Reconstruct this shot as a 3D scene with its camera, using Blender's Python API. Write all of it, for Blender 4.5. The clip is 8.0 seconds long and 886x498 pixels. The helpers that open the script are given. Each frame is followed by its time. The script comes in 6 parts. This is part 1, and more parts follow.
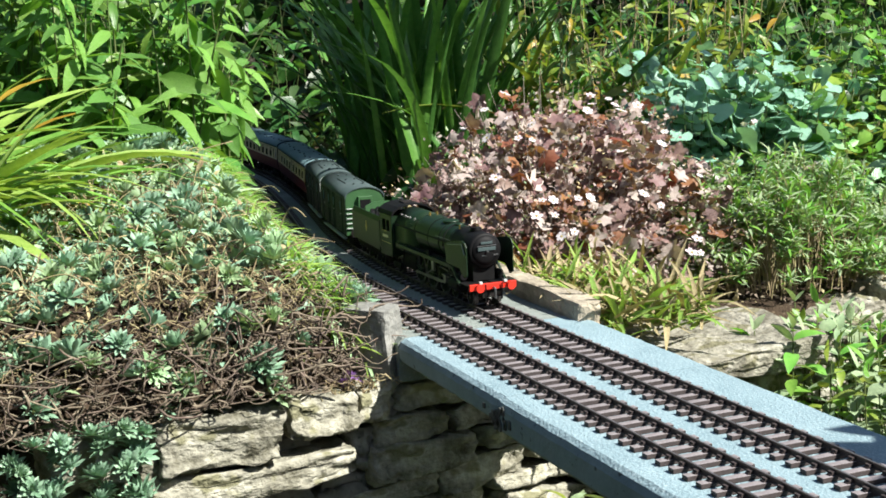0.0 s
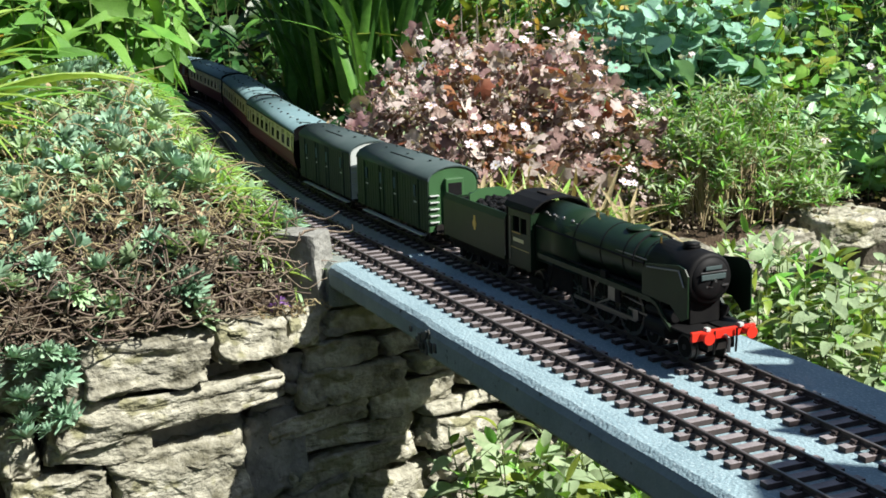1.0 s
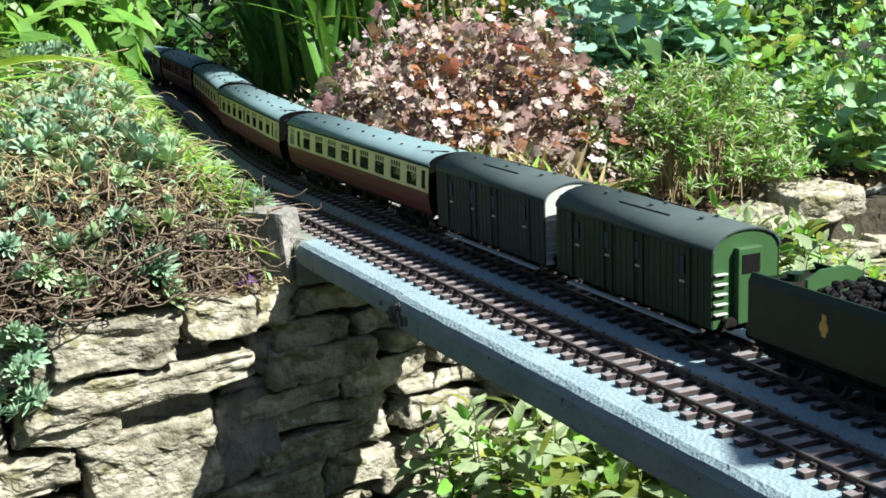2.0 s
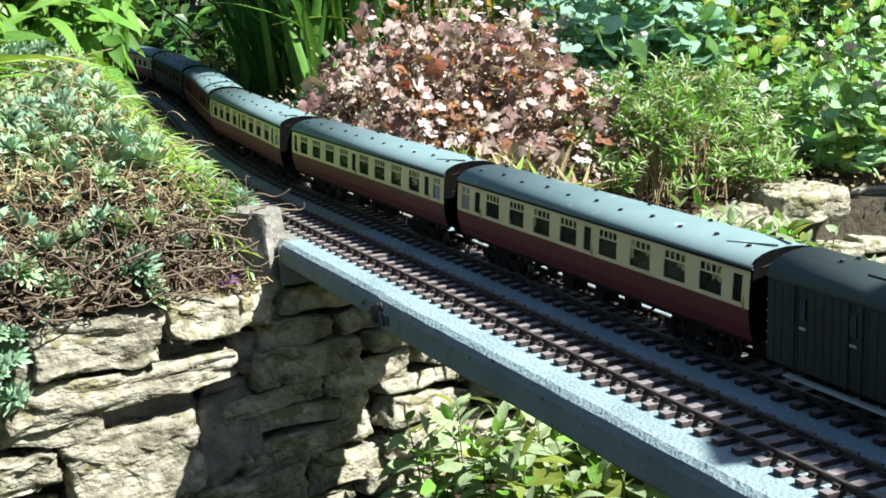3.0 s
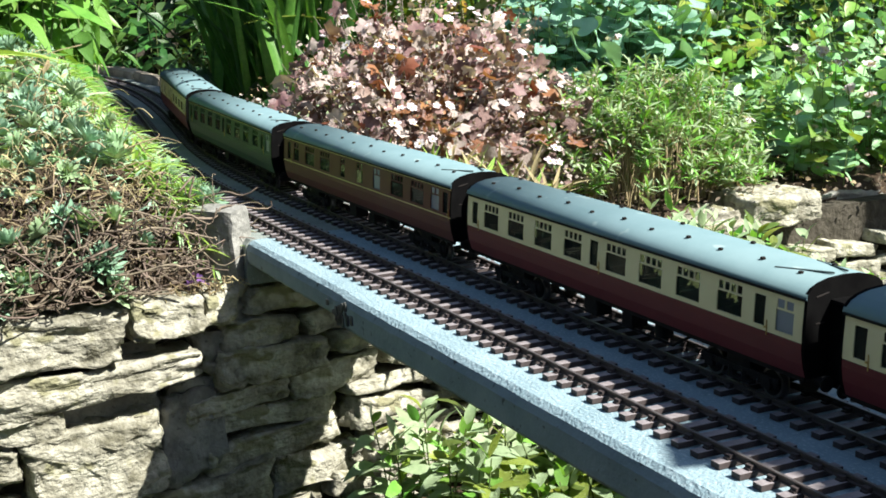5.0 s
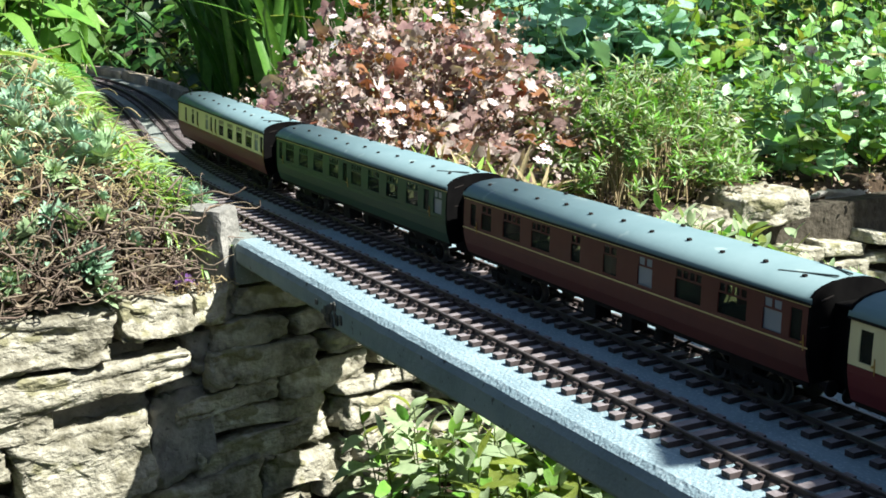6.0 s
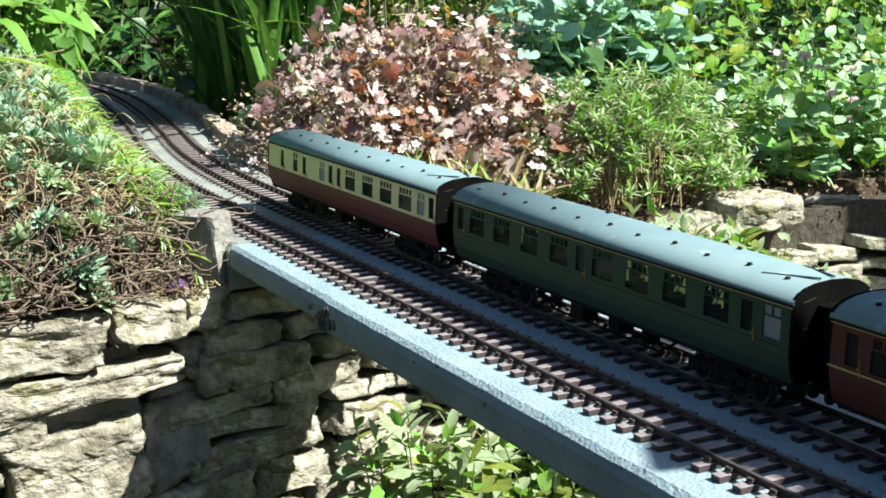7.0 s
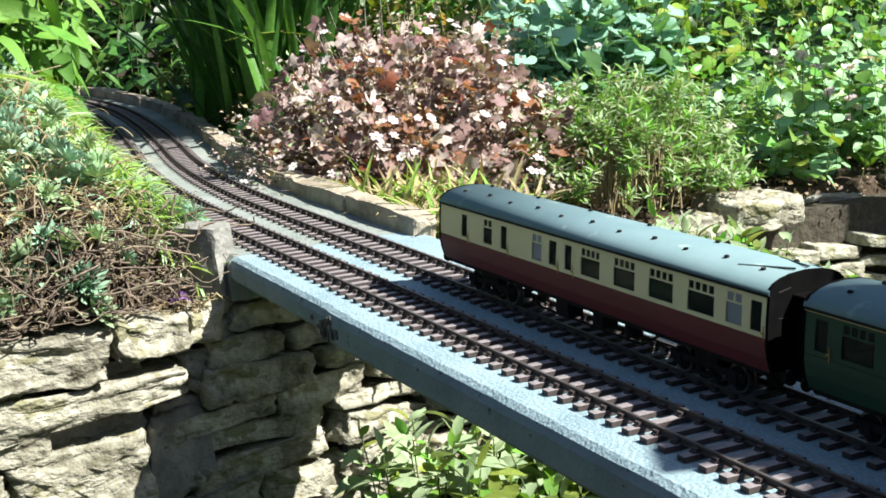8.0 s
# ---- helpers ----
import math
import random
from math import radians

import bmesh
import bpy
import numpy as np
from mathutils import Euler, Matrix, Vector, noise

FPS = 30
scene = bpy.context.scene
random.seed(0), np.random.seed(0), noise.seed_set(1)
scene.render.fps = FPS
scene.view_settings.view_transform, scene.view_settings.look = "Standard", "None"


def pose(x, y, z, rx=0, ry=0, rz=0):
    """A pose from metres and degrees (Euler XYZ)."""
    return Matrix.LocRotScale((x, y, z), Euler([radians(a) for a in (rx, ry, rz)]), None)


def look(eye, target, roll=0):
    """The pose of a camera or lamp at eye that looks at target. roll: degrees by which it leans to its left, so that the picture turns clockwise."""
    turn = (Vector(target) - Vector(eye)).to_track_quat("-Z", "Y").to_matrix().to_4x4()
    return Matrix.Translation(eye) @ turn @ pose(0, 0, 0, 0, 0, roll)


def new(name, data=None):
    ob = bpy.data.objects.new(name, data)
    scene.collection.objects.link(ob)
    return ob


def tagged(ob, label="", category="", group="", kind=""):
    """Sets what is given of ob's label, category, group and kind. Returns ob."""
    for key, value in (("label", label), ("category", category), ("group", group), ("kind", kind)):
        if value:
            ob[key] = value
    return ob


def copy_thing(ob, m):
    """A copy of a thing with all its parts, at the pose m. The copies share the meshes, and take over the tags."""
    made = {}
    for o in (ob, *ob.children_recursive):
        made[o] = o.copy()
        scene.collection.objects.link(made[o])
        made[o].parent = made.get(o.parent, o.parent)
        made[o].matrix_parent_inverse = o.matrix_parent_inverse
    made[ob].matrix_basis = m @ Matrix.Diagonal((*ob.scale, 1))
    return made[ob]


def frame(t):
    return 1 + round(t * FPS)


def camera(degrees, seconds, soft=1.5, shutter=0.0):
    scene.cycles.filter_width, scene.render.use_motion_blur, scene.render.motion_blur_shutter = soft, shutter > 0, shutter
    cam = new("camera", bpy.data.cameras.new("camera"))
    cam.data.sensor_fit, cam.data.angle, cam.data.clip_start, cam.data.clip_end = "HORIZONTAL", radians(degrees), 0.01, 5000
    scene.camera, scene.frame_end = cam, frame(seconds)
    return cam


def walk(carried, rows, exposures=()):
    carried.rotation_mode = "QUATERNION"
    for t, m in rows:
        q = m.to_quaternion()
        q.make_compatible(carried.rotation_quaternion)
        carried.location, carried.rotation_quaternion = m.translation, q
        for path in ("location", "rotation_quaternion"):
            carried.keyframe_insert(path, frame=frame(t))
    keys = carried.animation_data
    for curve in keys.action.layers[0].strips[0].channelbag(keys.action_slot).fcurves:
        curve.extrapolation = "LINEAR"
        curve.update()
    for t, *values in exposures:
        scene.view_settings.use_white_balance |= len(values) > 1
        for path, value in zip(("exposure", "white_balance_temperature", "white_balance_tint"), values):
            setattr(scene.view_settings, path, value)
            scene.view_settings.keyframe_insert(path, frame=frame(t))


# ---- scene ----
cam = camera(36.5, 8.0, 1.72)
PATH = [
    (0, (1.052, -0.544, 0.345), (-0.78, 0.184, 0.011), -2.4),
    (0.5, (1.055, -0.535, 0.337), (-0.752, 0.23, -0.052), -1.9),
    (1, (1.058, -0.527, 0.33), (-0.729, 0.264, -0.097), -1.5),
    (1.5, (1.054, -0.527, 0.314), (-0.718, 0.292, -0.121), -2.0),
    (3, (1.058, -0.519, 0.307), (-0.703, 0.325, -0.129), -2.0),
    (3.5, (1.054, -0.515, 0.308), (-0.703, 0.336, -0.124), -2.1),
    (4, (1.056, -0.507, 0.303), (-0.701, 0.338, -0.139), -2.3),
    (4.5, (1.056, -0.503, 0.302), (-0.699, 0.353, -0.133), -1.7),
    (6, (1.054, -0.503, 0.301), (-0.686, 0.383, -0.132), -1.3),
    (6.5, (1.057, -0.502, 0.302), (-0.682, 0.386, -0.13), -1.2),
    (7, (1.058, -0.501, 0.301), (-0.681, 0.39, -0.124), -1.3),
    (7.5, (1.05, -0.504, 0.301), (-0.689, 0.386, -0.128), -2.4),
    (8, (1.056, -0.5, 0.299), (-0.686, 0.391, -0.114), -2.6),
]
walk(cam, [(t, look(eye, target, roll)) for t, eye, target, roll in PATH], ((0, 1.23), (1.0, 1.14), (1.5, 1.25), (3, 1.47), (8, 1.49)))

# ---- world and sun ----
SUN = Vector((0.74, 0.60, 1.0)).normalized()          # towards the sun
world = bpy.data.worlds.new("sky")
scene.world = world
world.use_nodes = True
sky = world.node_tree.nodes.new("ShaderNodeTexSky")
sky.sky_type, sky.sun_disc = "NISHITA", False
sky.sun_elevation = math.asin(SUN.z)
sky.sun_rotation = math.atan2(SUN.x, SUN.y)
world.node_tree.links.new(sky.outputs[0], world.node_tree.nodes["Background"].inputs[0])
world.node_tree.nodes["Background"].inputs[1].default_value = 0.060
lamp = bpy.data.lights.new("sun", "SUN")
lamp.energy, lamp.angle, lamp.color = 5.0, radians(0.53), (1.0, 0.965, 0.90)
sun = new("sun", lamp)
sun.matrix_world = look(SUN * 10, (0, 0, 0))


# ---- materials ----
def material(name, base, second=None, rough=0.7, metal=0.0, scale=60.0, bump=0.0, bump_scale=400.0, spread=0.0,
             speck=None, speck_at=0.62, speck_scale=900.0, through_light=0.0, coat=0.0, spec=0.5, strata=1.0):
    """A surface of two tones in large patches, an optional fine speckle, fine relief, and a spread between pieces."""
    m = bpy.data.materials.new(name)
    m.use_nodes = True
    nt = m.node_tree
    N, L = nt.nodes, nt.links
    b = N["Principled BSDF"]
    b.inputs["Roughness"].default_value = rough
    b.inputs["Metallic"].default_value = metal
    b.inputs["Coat Weight"].default_value = coat
    b.inputs["Specular IOR Level"].default_value = spec
    tc = N.new("ShaderNodeTexCoord")
    n1 = N.new("ShaderNodeTexNoise")
    n1.inputs["Scale"].default_value, n1.inputs["Detail"].default_value, n1.inputs["Roughness"].default_value = scale, 6, 0.65
    L.new(tc.outputs["Object"], n1.inputs["Vector"])
    ramp = N.new("ShaderNodeValToRGB")
    ramp.color_ramp.elements[0].position, ramp.color_ramp.elements[1].position = 0.35, 0.65
    ramp.color_ramp.elements[0].color = (*base, 1)
    ramp.color_ramp.elements[1].color = (*(second or base), 1)
    L.new(n1.outputs["Fac"], ramp.inputs["Fac"])
    colour = ramp.outputs["Color"]
    if speck:
        n2 = N.new("ShaderNodeTexNoise")
        n2.inputs["Scale"].default_value, n2.inputs["Detail"].default_value = speck_scale, 2
        L.new(tc.outputs["Object"], n2.inputs["Vector"])
        r2 = N.new("ShaderNodeValToRGB")
        r2.color_ramp.elements[0].position, r2.color_ramp.elements[1].position = speck_at, speck_at + 0.06
        L.new(n2.outputs["Fac"], r2.inputs["Fac"])
        mix = N.new("ShaderNodeMixRGB")
        mix.inputs["Color2"].default_value = (*speck, 1)
        L.new(r2.outputs["Color"], mix.inputs["Fac"])
        L.new(colour, mix.inputs["Color1"])
        colour = mix.outputs["Color"]
    if spread:
        geo, info = N.new("ShaderNodeNewGeometry"), N.new("ShaderNodeObjectInfo")
        add = N.new("ShaderNodeMath")
        add.operation = "ADD"
        L.new(geo.outputs["Random Per Island"], add.inputs[0])
        L.new(info.outputs["Random"], add.inputs[1])
        half = N.new("ShaderNodeMapRange")
        half.inputs["From Max"].default_value = 2.0
        half.inputs["To Min"].default_value, half.inputs["To Max"].default_value = 1 - spread, 1 + spread
        L.new(add.outputs[0], half.inputs["Value"])
        hue = N.new("ShaderNodeHueSaturation")
        L.new(half.outputs[0], hue.inputs["Value"])
        shift = N.new("ShaderNodeMapRange")
        shift.inputs["To Min"].default_value, shift.inputs["To Max"].default_value = 0.5 - 0.06 * spread, 0.5 + 0.06 * spread
        L.new(geo.outputs["Random Per Island"], shift.inputs["Value"])
        L.new(shift.outputs[0], hue.inputs["Hue"])
        L.new(colour, hue.inputs["Color"])
        colour = hue.outputs["Color"]
    L.new(colour, b.inputs["Base Color"])
    if bump:
        n3 = N.new("ShaderNodeTexNoise")
        n3.inputs["Scale"].default_value, n3.inputs["Detail"].default_value = bump_scale, 5
        stretch = N.new("ShaderNodeMapping")
        stretch.inputs["Scale"].default_value = (1, 1, strata)
        L.new(tc.outputs["Object"], stretch.inputs["Vector"])
        L.new(stretch.outputs["Vector"], n3.inputs["Vector"])
        bp = N.new("ShaderNodeBump")
        bp.inputs["Strength"].default_value, bp.inputs["Distance"].default_value = 1.0, bump
        L.new(n3.outputs["Fac"], bp.inputs["Height"])
        L.new(bp.outputs["Normal"], b.inputs["Normal"])
    if through_light:
        tr = N.new("ShaderNodeBsdfTranslucent")
        gain = N.new("ShaderNodeMixRGB")
        gain.blend_type = "MULTIPLY"
        gain.inputs["Fac"].default_value = 1
        gain.inputs["Color2"].default_value = (1.0, 1.0, 0.45, 1)
        L.new(colour, gain.inputs["Color1"])
        L.new(gain.outputs["Color"], tr.inputs["Color"])
        mx = N.new("ShaderNodeMixShader")
        mx.inputs["Fac"].default_value = through_light
        L.new(b.outputs[0], mx.inputs[1])
        L.new(tr.outputs[0], mx.inputs[2])
        L.new(mx.outputs[0], N["Material Output"].inputs["Surface"])
    return m


def glass(name, tint=(0.60, 0.64, 0.57), fog=0.0):
    m = bpy.data.materials.new(name)
    m.use_nodes = True
    N, L = m.node_tree.nodes, m.node_tree.links
    b = N["Principled BSDF"]
    b.inputs["Base Color"].default_value = (0.10, 0.115, 0.09, 1) if not fog else (0.4, 0.43, 0.46, 1)
    b.inputs["Roughness"].default_value = 0.05 + 0.4 * fog
    t = N.new("ShaderNodeBsdfTransparent")
    t.inputs["Color"].default_value = (*tint, 1)
    mx = N.new("ShaderNodeMixShader")
    mx.inputs["Fac"].default_value = 0.14 + 0.6 * fog
    L.new(t.outputs[0], mx.inputs[1])
    L.new(b.outputs[0], mx.inputs[2])
    L.new(mx.outputs[0], N["Material Output"].inputs["Surface"])
    return m


M = dict(
    deck=material("painted_grit", (0.165, 0.245, 0.275), (0.225, 0.315, 0.345), 0.95, scale=14, bump=0.0018, bump_scale=330, speck=(0.30, 0.385, 0.415), speck_at=0.58, speck_scale=420, spec=0.25),
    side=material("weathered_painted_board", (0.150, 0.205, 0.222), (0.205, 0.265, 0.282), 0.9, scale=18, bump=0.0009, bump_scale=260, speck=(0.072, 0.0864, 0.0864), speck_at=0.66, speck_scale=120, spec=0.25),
    bed=material("weathered_grey_concrete", (0.150, 0.178, 0.162), (0.235, 0.262, 0.240), 0.95, scale=9, bump=0.0015, bump_scale=300, speck=(0.30, 0.325, 0.30), speck_at=0.60, speck_scale=380, spec=0.2),
    stain=material("dark_damp_stain", (0.036, 0.0396, 0.036), (0.0864, 0.0936, 0.09), 0.8, scale=90, bump=0.001),
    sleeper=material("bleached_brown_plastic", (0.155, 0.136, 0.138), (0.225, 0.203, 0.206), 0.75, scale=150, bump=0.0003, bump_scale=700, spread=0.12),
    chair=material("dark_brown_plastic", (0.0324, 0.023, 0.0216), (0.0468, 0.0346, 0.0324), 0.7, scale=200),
    rail=material("rusty_painted_rail", (0.054, 0.0396, 0.0346), (0.0828, 0.0612, 0.0504), 0.6, 0.3, scale=120, bump=0.0002),
    railhead=material("worn_steel_railhead", (0.1584, 0.144, 0.1368), (0.2304, 0.216, 0.2088), 0.45, 0.8, scale=70),
    stone=material("limestone", (0.105, 0.100, 0.070), (0.425, 0.415, 0.335), 0.95, scale=30, bump=0.009, bump_scale=75, spread=0.22, spec=0.15, strata=1.5, speck=(0.20, 0.195, 0.12), speck_at=0.60, speck_scale=26),
    greystone=material("grey_limestone", (0.150, 0.152, 0.138), (0.265, 0.265, 0.240), 0.95, scale=34, bump=0.004, bump_scale=100, spread=0.1, speck=(0.144, 0.144, 0.1296), speck_at=0.62, speck_scale=160, spec=0.2),
    kerb=material("sandstone", (0.20, 0.172, 0.128), (0.37, 0.325, 0.25), 0.95, scale=30, bump=0.004, bump_scale=110, spread=0.15, spec=0.2),
    soil=material("dry_garden_soil", (0.0324, 0.023, 0.0158), (0.0612, 0.0446, 0.0302), 1.0, scale=40, bump=0.008, bump_scale=90, speck=(0.1152, 0.09, 0.0612), speck_at=0.63, speck_scale=160, spec=0.1),
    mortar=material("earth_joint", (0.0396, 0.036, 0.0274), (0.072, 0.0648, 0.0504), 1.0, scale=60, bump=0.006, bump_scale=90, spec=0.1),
    maroon=material("crimson_coach_paint", (0.0972, 0.0101, 0.0137), (0.1152, 0.013, 0.0166), 0.5, scale=30, spec=0.28),
    dkmaroon=material("maroon_coach_paint", (0.072, 0.0144, 0.0115), (0.09, 0.0194, 0.0144), 0.5, scale=30, spec=0.28),
    cream=material("cream_coach_paint", (0.616, 0.5456, 0.2904), (0.6512, 0.5808, 0.3256), 0.42, scale=30),
    green=material("green_coach_paint", (0.00799, 0.04038, 0.02082), (0.01105, 0.04896, 0.02567), 0.5, scale=30, spec=0.28),
    vangreen=material("faded_green_van_paint", (0.0130, 0.0300, 0.0165), (0.0190, 0.0390, 0.0215), 0.6, scale=25, spec=0.25),
    vangrey=material("dusty_grey_green_van_paint", (0.026, 0.036, 0.031), (0.036, 0.048, 0.042), 0.65, scale=25, spec=0.2),
    locogreen=material("deep_green_engine_paint", (0.0050, 0.0165, 0.0065), (0.0085, 0.0235, 0.0095), 0.42, scale=40, spec=0.3),
    endgreen=material("light_green_end_paint", (0.0252, 0.0792, 0.0252), (0.0324, 0.0972, 0.0324), 0.5, scale=30),
    roof=material("blue_grey_roof_paint", (0.115, 0.190, 0.205), (0.145, 0.225, 0.240), 0.62, spec=0.14, scale=12, speck=(0.2016, 0.2808, 0.2808), speck_at=0.66, speck_scale=60),
    vanroof=material("dark_grey_roof_paint", (0.0396, 0.0612, 0.0612), (0.0576, 0.0792, 0.0792), 0.65, scale=14, spec=0.2),
    black=material("satin_black_paint", (0.004, 0.004, 0.0046), (0.0075, 0.0075, 0.0075), 0.6, scale=60, spec=0.14),
    matt=material("matt_black_end_paint", (0.0032, 0.0032, 0.0034), (0.0055, 0.0055, 0.0055), 1.0, scale=60, spec=0.02),
    grime=material("sooty_underframe", (0.008, 0.007, 0.0066), (0.018, 0.0155, 0.014), 0.85, scale=90, spec=0.15),
    wheel=material("worn_wheel_steel", (0.10, 0.094, 0.090), (0.17, 0.163, 0.157), 0.45, 0.85, scale=60),
    red=material("red_buffer_beam_paint", (0.5456, 0.022, 0.0106), (0.5984, 0.0308, 0.0141), 0.4, scale=60),
    white=material("dull_white_paint", (0.5808, 0.5808, 0.5456), (0.6512, 0.6512, 0.616), 0.55, scale=60),
    line=material("straw_lining", (0.484, 0.3784, 0.1408), (0.528, 0.4224, 0.176), 0.5),
    greyend=material("pale_grey_end_paint", (0.3696, 0.4048, 0.3872), (0.44, 0.4664, 0.44), 0.6, scale=30),
    brass=material("brass", (0.44, 0.3168, 0.1056), None, 0.35, 0.9),
    steel=material("bright_steel", (0.22, 0.22, 0.22), None, 0.38, 0.9),
    seat=material("moss_seat_cloth", (0.072, 0.0864, 0.036), (0.0936, 0.108, 0.0504), 0.9, scale=60),
    glass=glass("clear_glazing"),
    frost=glass("frosted_glazing", (0.5, 0.52, 0.55), 0.6),
)


# ---- mesh helpers ----
def part(name, bm, mat, parent=None, label="", smooth=False):
    me = bpy.data.meshes.new(name)
    bm.to_mesh(me)
    bm.free()
    for one in (mat if isinstance(mat, (list, tuple)) else [mat]):
        me.materials.append(one)
    if smooth:
        me.polygons.foreach_set("use_smooth", [True] * len(me.polygons))
    ob = new(name, me)
    ob.parent = parent
    if label:
        ob["label"] = label
    return ob


def again(ob, parent, m):
    """One more object on the same mesh."""
    twin = new(ob.name.split(".")[0], ob.data)
    twin.parent = parent
    twin.matrix_basis = m
    return twin


def add_box(bm, x0, x1, y0, y1, z0, z1, bevel=0.0, mat=0):
    r = bmesh.ops.create_cube(bm, size=1)
    vs = r["verts"]
    bmesh.ops.transform(bm, verts=vs, matrix=Matrix.Translation(((x0 + x1) / 2, (y0 + y1) / 2, (z0 + z1) / 2)) @ Matrix.Diagonal((x1 - x0, y1 - y0, z1 - z0, 1)))
    fs = {f for v in vs for f in v.link_faces}
    for f in fs:
        f.material_index = mat
    if bevel:
        es = {e for v in vs for e in v.link_edges}
        bmesh.ops.bevel(bm, geom=list(es), offset=bevel, segments=2, profile=0.6, affect="EDGES")


def box(x0, x1, y0, y1, z0, z1, bevel=0.0):
    bm = bmesh.new()
    add_box(bm, x0, x1, y0, y1, z0, z1, bevel)
    return bm


def add_tube(bm, a, b, r, r2=None, seg=12, caps=True, mat=0):
    a, b = Vector(a), Vector(b)
    n = (b - a).length
    m = Matrix.Translation((a + b) / 2) @ (b - a).to_track_quat("Z", "Y").to_matrix().to_4x4()
    res = bmesh.ops.create_cone(bm, cap_ends=caps, segments=seg, radius1=r, radius2=r if r2 is None else r2, depth=n, matrix=m)
    for f in {f for v in res["verts"] for f in v.link_faces}:
        f.material_index = mat


def tube(a, b, r, r2=None, seg=12):
    bm = bmesh.new()
    add_tube(bm, a, b, r, r2, seg)
    return bm


def loft(rings, close=False, caps=True):
    """A skin over rings of equal numbers of points."""
    bm = bmesh.new()
    vs = [[bm.verts.new(p) for p in ring] for ring in rings]
    n = len(rings[0])
    for a, b in zip(vs, vs[1:]):
        for i in range(n if close else n - 1):
            j = (i + 1) % n
            bm.faces.new((a[i], a[j], b[j], b[i]))
    if caps:
        bm.faces.new(vs[0][::-1])
        bm.faces.new(vs[-1])
    bmesh.ops.recalc_face_normals(bm, faces=bm.faces)
    return bm


def thing(name, label, category, group="", kind=""):
    return tagged(new(name), label, category, group, kind)


# ---- the line of the track ----
GAUGE, RAIL_Z, PITCH, SPACING = 0.032, 0.009, 0.01935, 0.0836
_s = np.arange(-1.6, 4.6, 0.005)


def _heading(s):
    return np.interp(s, [-9, 0.55, 1.2, 1.5, 1.9, 2.25, 2.5, 3.2, 4.2, 9], [0, 0, 0.185, 0.165, 0.11, 0.0, -0.15, -0.7, -1.2, -1.2])


_h = _heading(_s)
_x = -np.cumsum(np.cos(_h)) * 0.005
_y = np.cumsum(np.sin(_h)) * 0.005
_x -= np.interp(0, _s, _x)
_y -= np.interp(0, _s, _y)


def line_at(s, off=0.0):
    """The point at s metres behind the origin, off metres to the garden side of the near track's middle, and the heading."""
    h = float(_heading(s))
    x, y = float(np.interp(s, _s, _x)), float(np.interp(s, _s, _y))
    return Vector((x + off * math.sin(h), y + off * math.cos(h), 0)), h


_fx, _fy = _x + SPACING * np.sin(_h), _y + SPACING * np.cos(_h)
_flen = np.concatenate([[0], np.cumsum(np.hypot(np.diff(_fx), np.diff(_fy)))])
_flen -= np.interp(0, _s, _flen)


def far_point(d):
    """The point of the far track's middle d metres (forwards positive) from the origin."""
    return Vector((float(np.interp(-d, _flen, _fx)), float(np.interp(-d, _flen, _fy)), RAIL_Z))


# ---- ground ----
def bank(x, y):
    """Height of the soil."""
    edge = -0.40 - 0.10 * min(max(y, 0), 1.0)                     # the wall's line
    back = min(max((edge - x) / 0.05, 0), 1)
    side = line_side(x, y)
    z = -0.035
    if y > 0.1:
        z = -0.03 - 0.045 * min(max((y - 0.25) / 0.25, 0), 1)
    if side < -0.062:                                              # the mound beside the near track
        u = min(max((-0.064 - side) / 0.10, 0), 1) ** 0.6
        f = min(max((edge + 0.02 - x) / 0.10, 0), 1)
        z = -0.065 + (0.115 + 0.075 * min(max((-x - 0.3) / 0.6, 0), 1)) * u * f
    if -0.06 <= side <= 0.17:
        z = -0.03
    n = noise.noise(Vector((x * 9, y * 9, 0))) * 0.012
    low = -0.40 + 0.03 * noise.noise(Vector((x * 3, y * 3, 4)))
    return low + (z + n - low) * back


def line_side(x, y):
    return y - float(np.interp(-x, -_x[::-1] if _x[0] < _x[-1] else -_x, _y))


def ground():
    xs = list(np.arange(-4.6, -0.9, 0.06)) + list(np.arange(-0.9, 0.0, 0.02)) + list(np.arange(0.0, 2.0, 0.1))
    ys = list(np.arange(-2.4, -0.7, 0.1)) + list(np.arange(-0.7, 1.0, 0.025)) + list(np.arange(1.0, 4.2, 0.1))
    bm = bmesh.new()
    grid = [[bm.verts.new((x, y, bank(x, y))) for y in ys] for x in xs]
    for a, b in zip(grid, grid[1:]):
        for i in range(len(ys) - 1):
            bm.faces.new((a[i], b[i], b[i + 1], a[i + 1]))
    # out to the horizon
    rim = [r[0] for r in grid] + grid[-1][1:] + [r[-1] for r in grid[-2::-1]] + grid[0][-2:0:-1]
    middle = Vector((-1.3, 0.9, 0))
    outer = [bm.verts.new((middle.x + (v.co.x - middle.x) * 30, middle.y + (v.co.y - middle.y) * 30, -0.4)) for v in rim]
    for k in range(len(rim)):
        m = (k + 1) % len(rim)
        bm.faces.new((rim[k], rim[m], outer[m], outer[k]))
    bmesh.ops.recalc_face_normals(bm, faces=bm.faces)
    ob = part("ground", bm, M["soil"], smooth=True)
    tagged(ob, "dark dry garden soil with small stones", "ground", kind="structure")
    if ob.data.polygons[0].normal.z < 0:
        ob.data.flip_normals()


ground()


